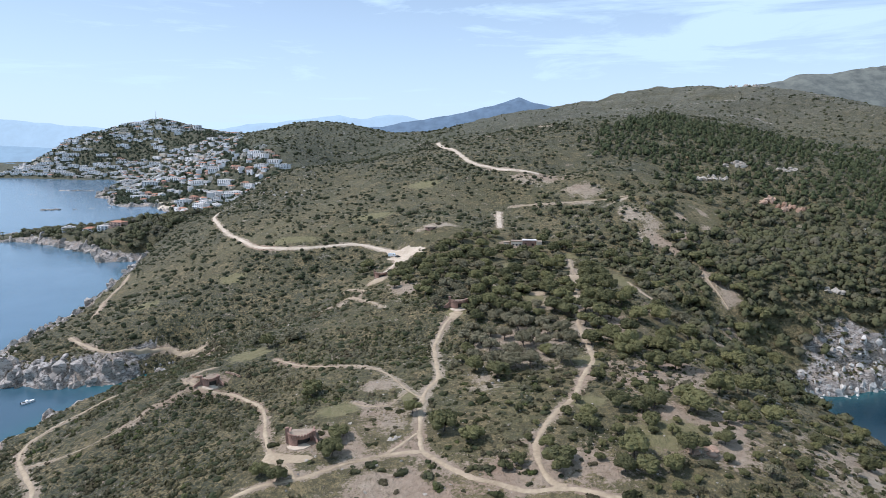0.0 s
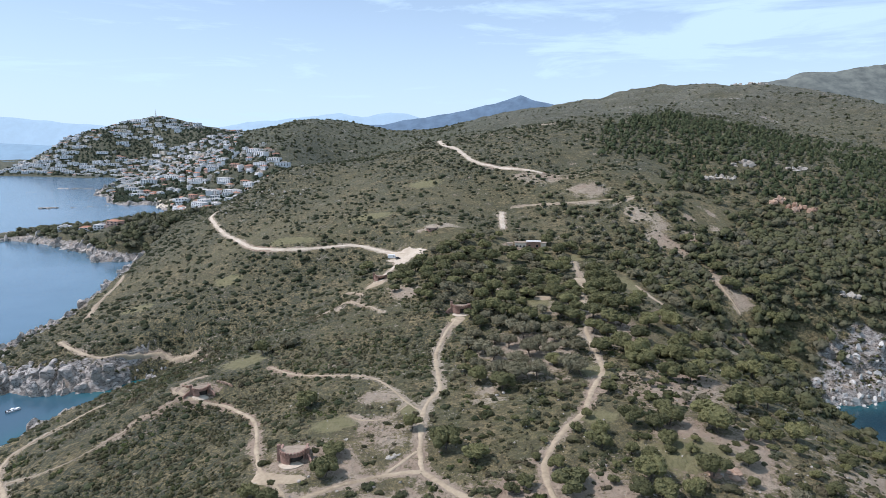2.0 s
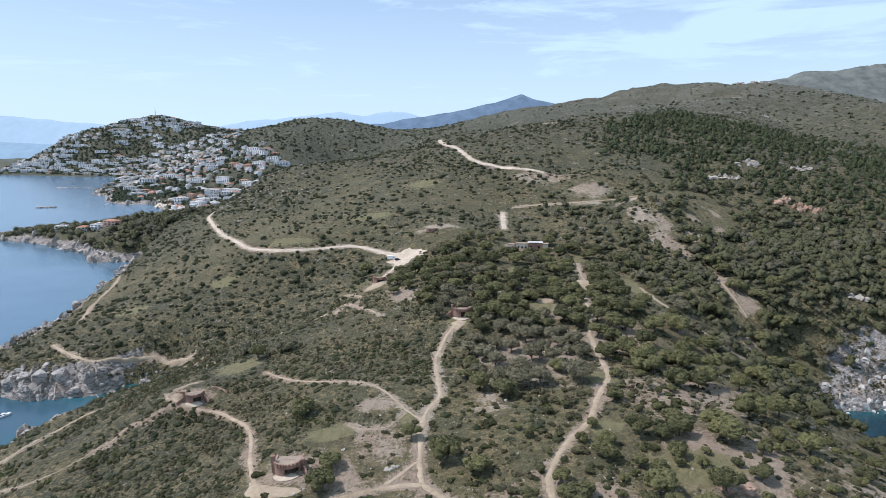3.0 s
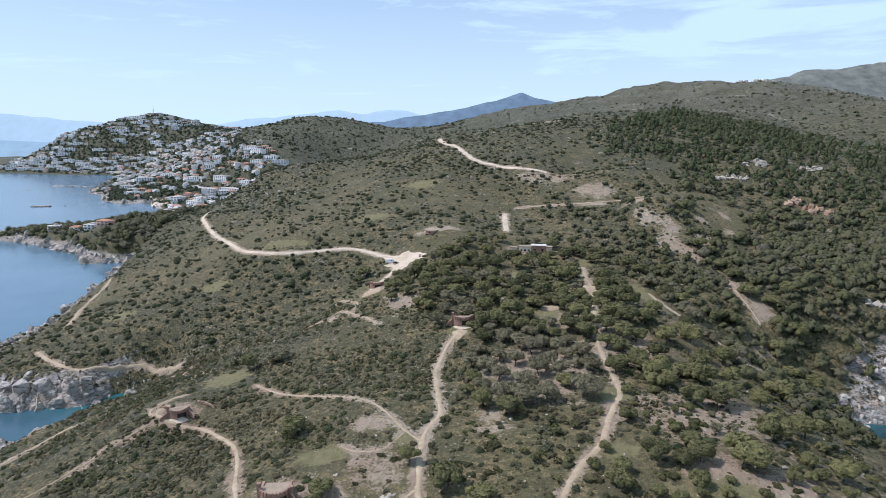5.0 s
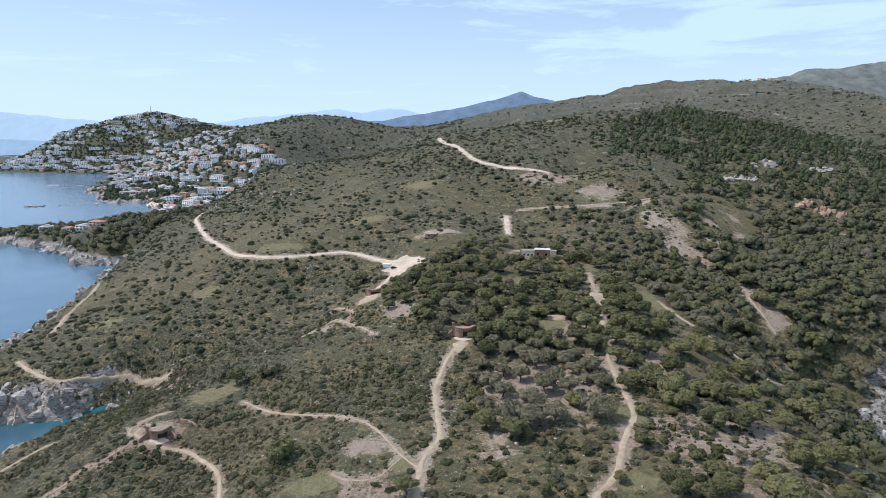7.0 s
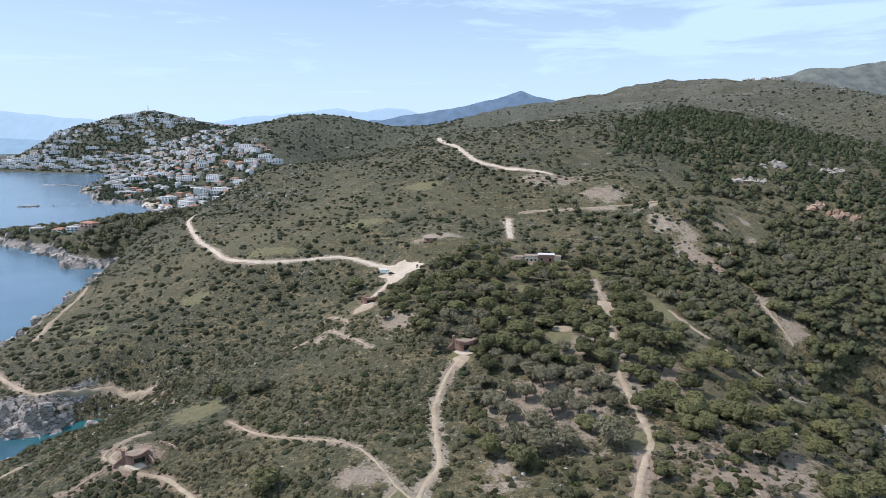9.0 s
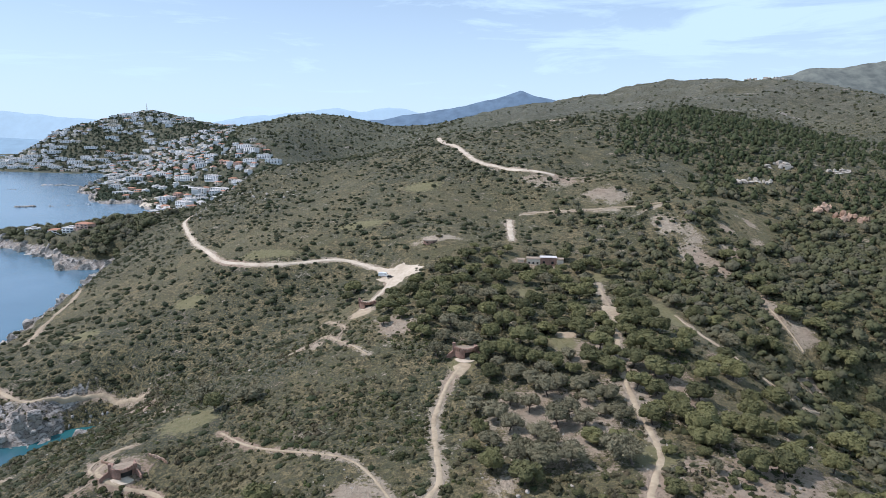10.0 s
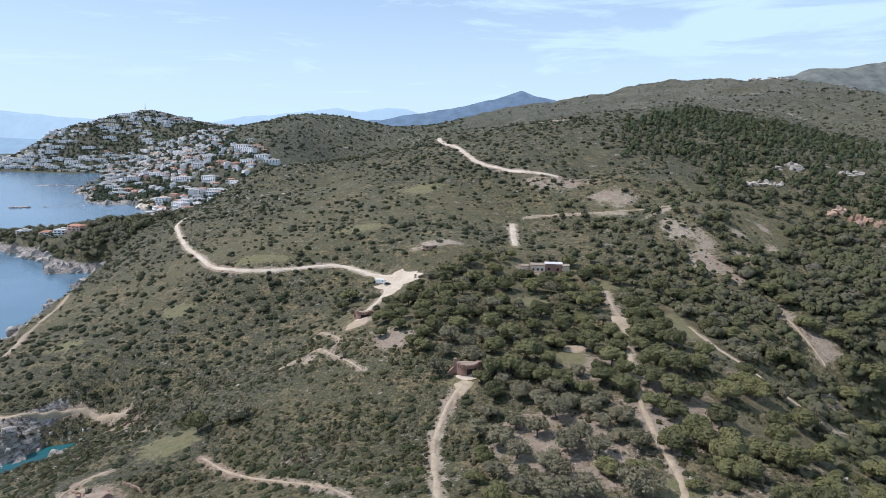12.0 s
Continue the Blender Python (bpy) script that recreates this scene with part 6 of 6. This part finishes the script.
cells = spread_points(-1000, -320, 1080, 1800, 18)
cells = cells[in_polygon(cells, TOWN_B) & (shore_distance(cells) > 18)]
cells = cells[rng.permutation(len(cells))]
count = 0
for x, y in cells:
    if count < 240 and rng.random() < 0.62 + 0.8 * float(waves(np.array([[x, y]]), 110, 61, 2)[0]) and free(x, y, 8.0):
        kinds = [0, 1, 2, 3, 3, 4, 5, 5, 5, 6, 6, 7] if x > -480 and y > 1270 else [0, 0, 1, 1, 2, 2, 3, 4, 4, 5, 6, 7]
        town_house(int(rng.choice(kinds)), float(x), float(y), downhill(x, y) + float(rng.normal(0, 20)), "houses of the near town", float(rng.uniform(0.85, 1.2)))
        count += 1

# the rest of the town, on the far hill: terraced rows along the slope, thicker near the shore
cells = spread_points(-1800, -540, 1600, 2610, 21)
cells = cells[in_polygon(cells, TOWN_A) & (shore_distance(cells) > 22)]
verts, faces, slots = [], [], []
for x, y in cells:
    low = step(np.array([height_at(x, y)]), 100, 30)[0]
    if rng.random() > 0.48 + 0.5 * low + 0.8 * float(waves(np.array([[x, y]]), 150, 63, 2)[0]) or not free(x, y, 9.0):
        continue
    wall, roof, panes = KINDS[int(rng.choice([0, 0, 1, 2, 2, 2, 3, 4, 7, 7]))]
    m = pose(float(x), float(y), height_at(x, y) + 0.5, 0, 0, downhill(x, y) + float(rng.normal(0, 12))) @ Matrix.Diagonal((float(rng.uniform(1.1, 2.2)), 1.1, float(rng.uniform(0.7, 1.0)), 1))
    paint = 0 if rng.random() < 0.8 else 1
    for mesh, slot, shift in [(wall, paint, (0, 0, 0)), (roof, 2 if roof.materials[0] is TILE else 3, (0, 0, 0))] + [(PANE_MESH, 4, p) for p in panes]:
        o = len(verts)
        verts += [m @ (v.co + Vector(shift)) for v in mesh.vertices]
        faces += [tuple(o + k for k in f.vertices) for f in mesh.polygons]
        slots += [slot] * len(mesh.polygons)
far_town = bpy.data.meshes.new("far_town")
far_town.from_pydata(verts, [], faces)
for mat in (WHITE, CREAM, TILE, FLAT_ROOF, PANE):
    far_town.materials.append(mat)
far_town.polygons.foreach_set("material_index", slots)
far_town.update()
tagged(new("far_town", far_town), "white houses and apartments covering the far hill", "town", kind="stuff")

# mast on the town hill
mast = new("mast")
mast.matrix_world = pose(-1180, 2580, height_at(-1180, 2580), 0, 0, 0)
for a in range(3):
    t = radians(120 * a)
    part("mast_leg", soup_mesh("mast_leg", limb((3 * math.cos(t), 3 * math.sin(t), -1), (0.3 * math.cos(t), 0.3 * math.sin(t), 26), 0.6, 0.4), FLAT_ROOF), mast)
part("antenna", soup_mesh("antenna", limb((0, 0, 25), (0, 0, 36), 0.5, 0.2), FLAT_ROOF), mast)
tagged(mast, "slender lattice mast on top of the town hill", "mast")
# ---- far ranges and coastal plain: plain backdrop beyond everything else ----


# distance haze is put into the surface: dark body colour plus bluish emission
def haze_glow_material(name, body, glow):
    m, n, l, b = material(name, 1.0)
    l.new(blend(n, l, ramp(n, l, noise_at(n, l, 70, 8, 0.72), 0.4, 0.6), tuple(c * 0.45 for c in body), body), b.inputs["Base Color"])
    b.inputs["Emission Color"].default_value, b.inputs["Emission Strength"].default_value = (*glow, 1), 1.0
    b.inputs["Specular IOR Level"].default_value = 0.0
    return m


def far_range(knots, y, deep, mat, label, rough=9.0, seed=0):
    """A range of hills along a crest line of (x, height), with spurs on the near side."""
    k = np.array(knots, float)
    x = np.arange(k[0, 0], k[-1, 0] + 1, 14.0)
    crest = np.interp(x, k[:, 0], k[:, 1])
    crest += waves(np.stack([x, x * 0], 1), 130, 70 + seed, 4) * rough * np.clip((crest - 60) / 100, 0.1, 1)
    rows = []
    for i, (f, dy) in enumerate(((0, -deep), (0.35, -deep * 0.62), (0.68, -deep * 0.34), (0.9, -deep * 0.12), (1, 0), (0.4, deep * 0.3), (0, deep * 0.5))):
        q = np.stack([x, np.full_like(x, y + dy)], 1)
        bulge = waves(q, 240, 80 + seed, 3) * (1 - f) * f * 4
        rows.append(np.column_stack([x, q[:, 1] + 90 * bulge, f * crest * (1 + 0.16 * bulge)]))
    n = len(x)
    v = np.vstack(rows)
    a = (np.arange(len(rows) - 1)[:, None] * n + np.arange(n - 1)[None]).ravel()
    return tagged(new("backdrop", mesh_of("backdrop", v, np.stack([a, a + 1, a + n + 1, a + n], 1), mat, True)), label, "hills", kind="structure")


HAZE_FAR = haze_glow_material("far_hills_haze", (0.05, 0.07, 0.09), (0.47, 0.67, 0.82))
HAZE_MID = haze_glow_material("hills_haze", (0.07, 0.10, 0.13), (0.125, 0.19, 0.27))
HAZE_LOW = haze_glow_material("plain_haze", (0.05, 0.08, 0.10), (0.33, 0.49, 0.63))
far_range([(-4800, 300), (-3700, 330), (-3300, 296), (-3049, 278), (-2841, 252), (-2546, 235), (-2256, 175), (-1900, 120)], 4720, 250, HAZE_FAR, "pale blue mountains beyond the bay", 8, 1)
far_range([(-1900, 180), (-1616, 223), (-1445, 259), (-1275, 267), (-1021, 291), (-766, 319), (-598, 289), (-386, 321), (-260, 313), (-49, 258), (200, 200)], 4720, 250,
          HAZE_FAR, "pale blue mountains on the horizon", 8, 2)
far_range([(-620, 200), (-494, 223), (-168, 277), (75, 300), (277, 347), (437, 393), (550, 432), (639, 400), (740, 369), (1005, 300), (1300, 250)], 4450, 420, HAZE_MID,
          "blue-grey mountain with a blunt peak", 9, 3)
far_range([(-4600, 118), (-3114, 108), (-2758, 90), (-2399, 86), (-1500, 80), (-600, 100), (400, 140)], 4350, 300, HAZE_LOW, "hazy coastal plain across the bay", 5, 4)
HAZE_GREEN = haze_glow_material("green_hills_haze", (0.13, 0.135, 0.105), (0.075, 0.092, 0.105))
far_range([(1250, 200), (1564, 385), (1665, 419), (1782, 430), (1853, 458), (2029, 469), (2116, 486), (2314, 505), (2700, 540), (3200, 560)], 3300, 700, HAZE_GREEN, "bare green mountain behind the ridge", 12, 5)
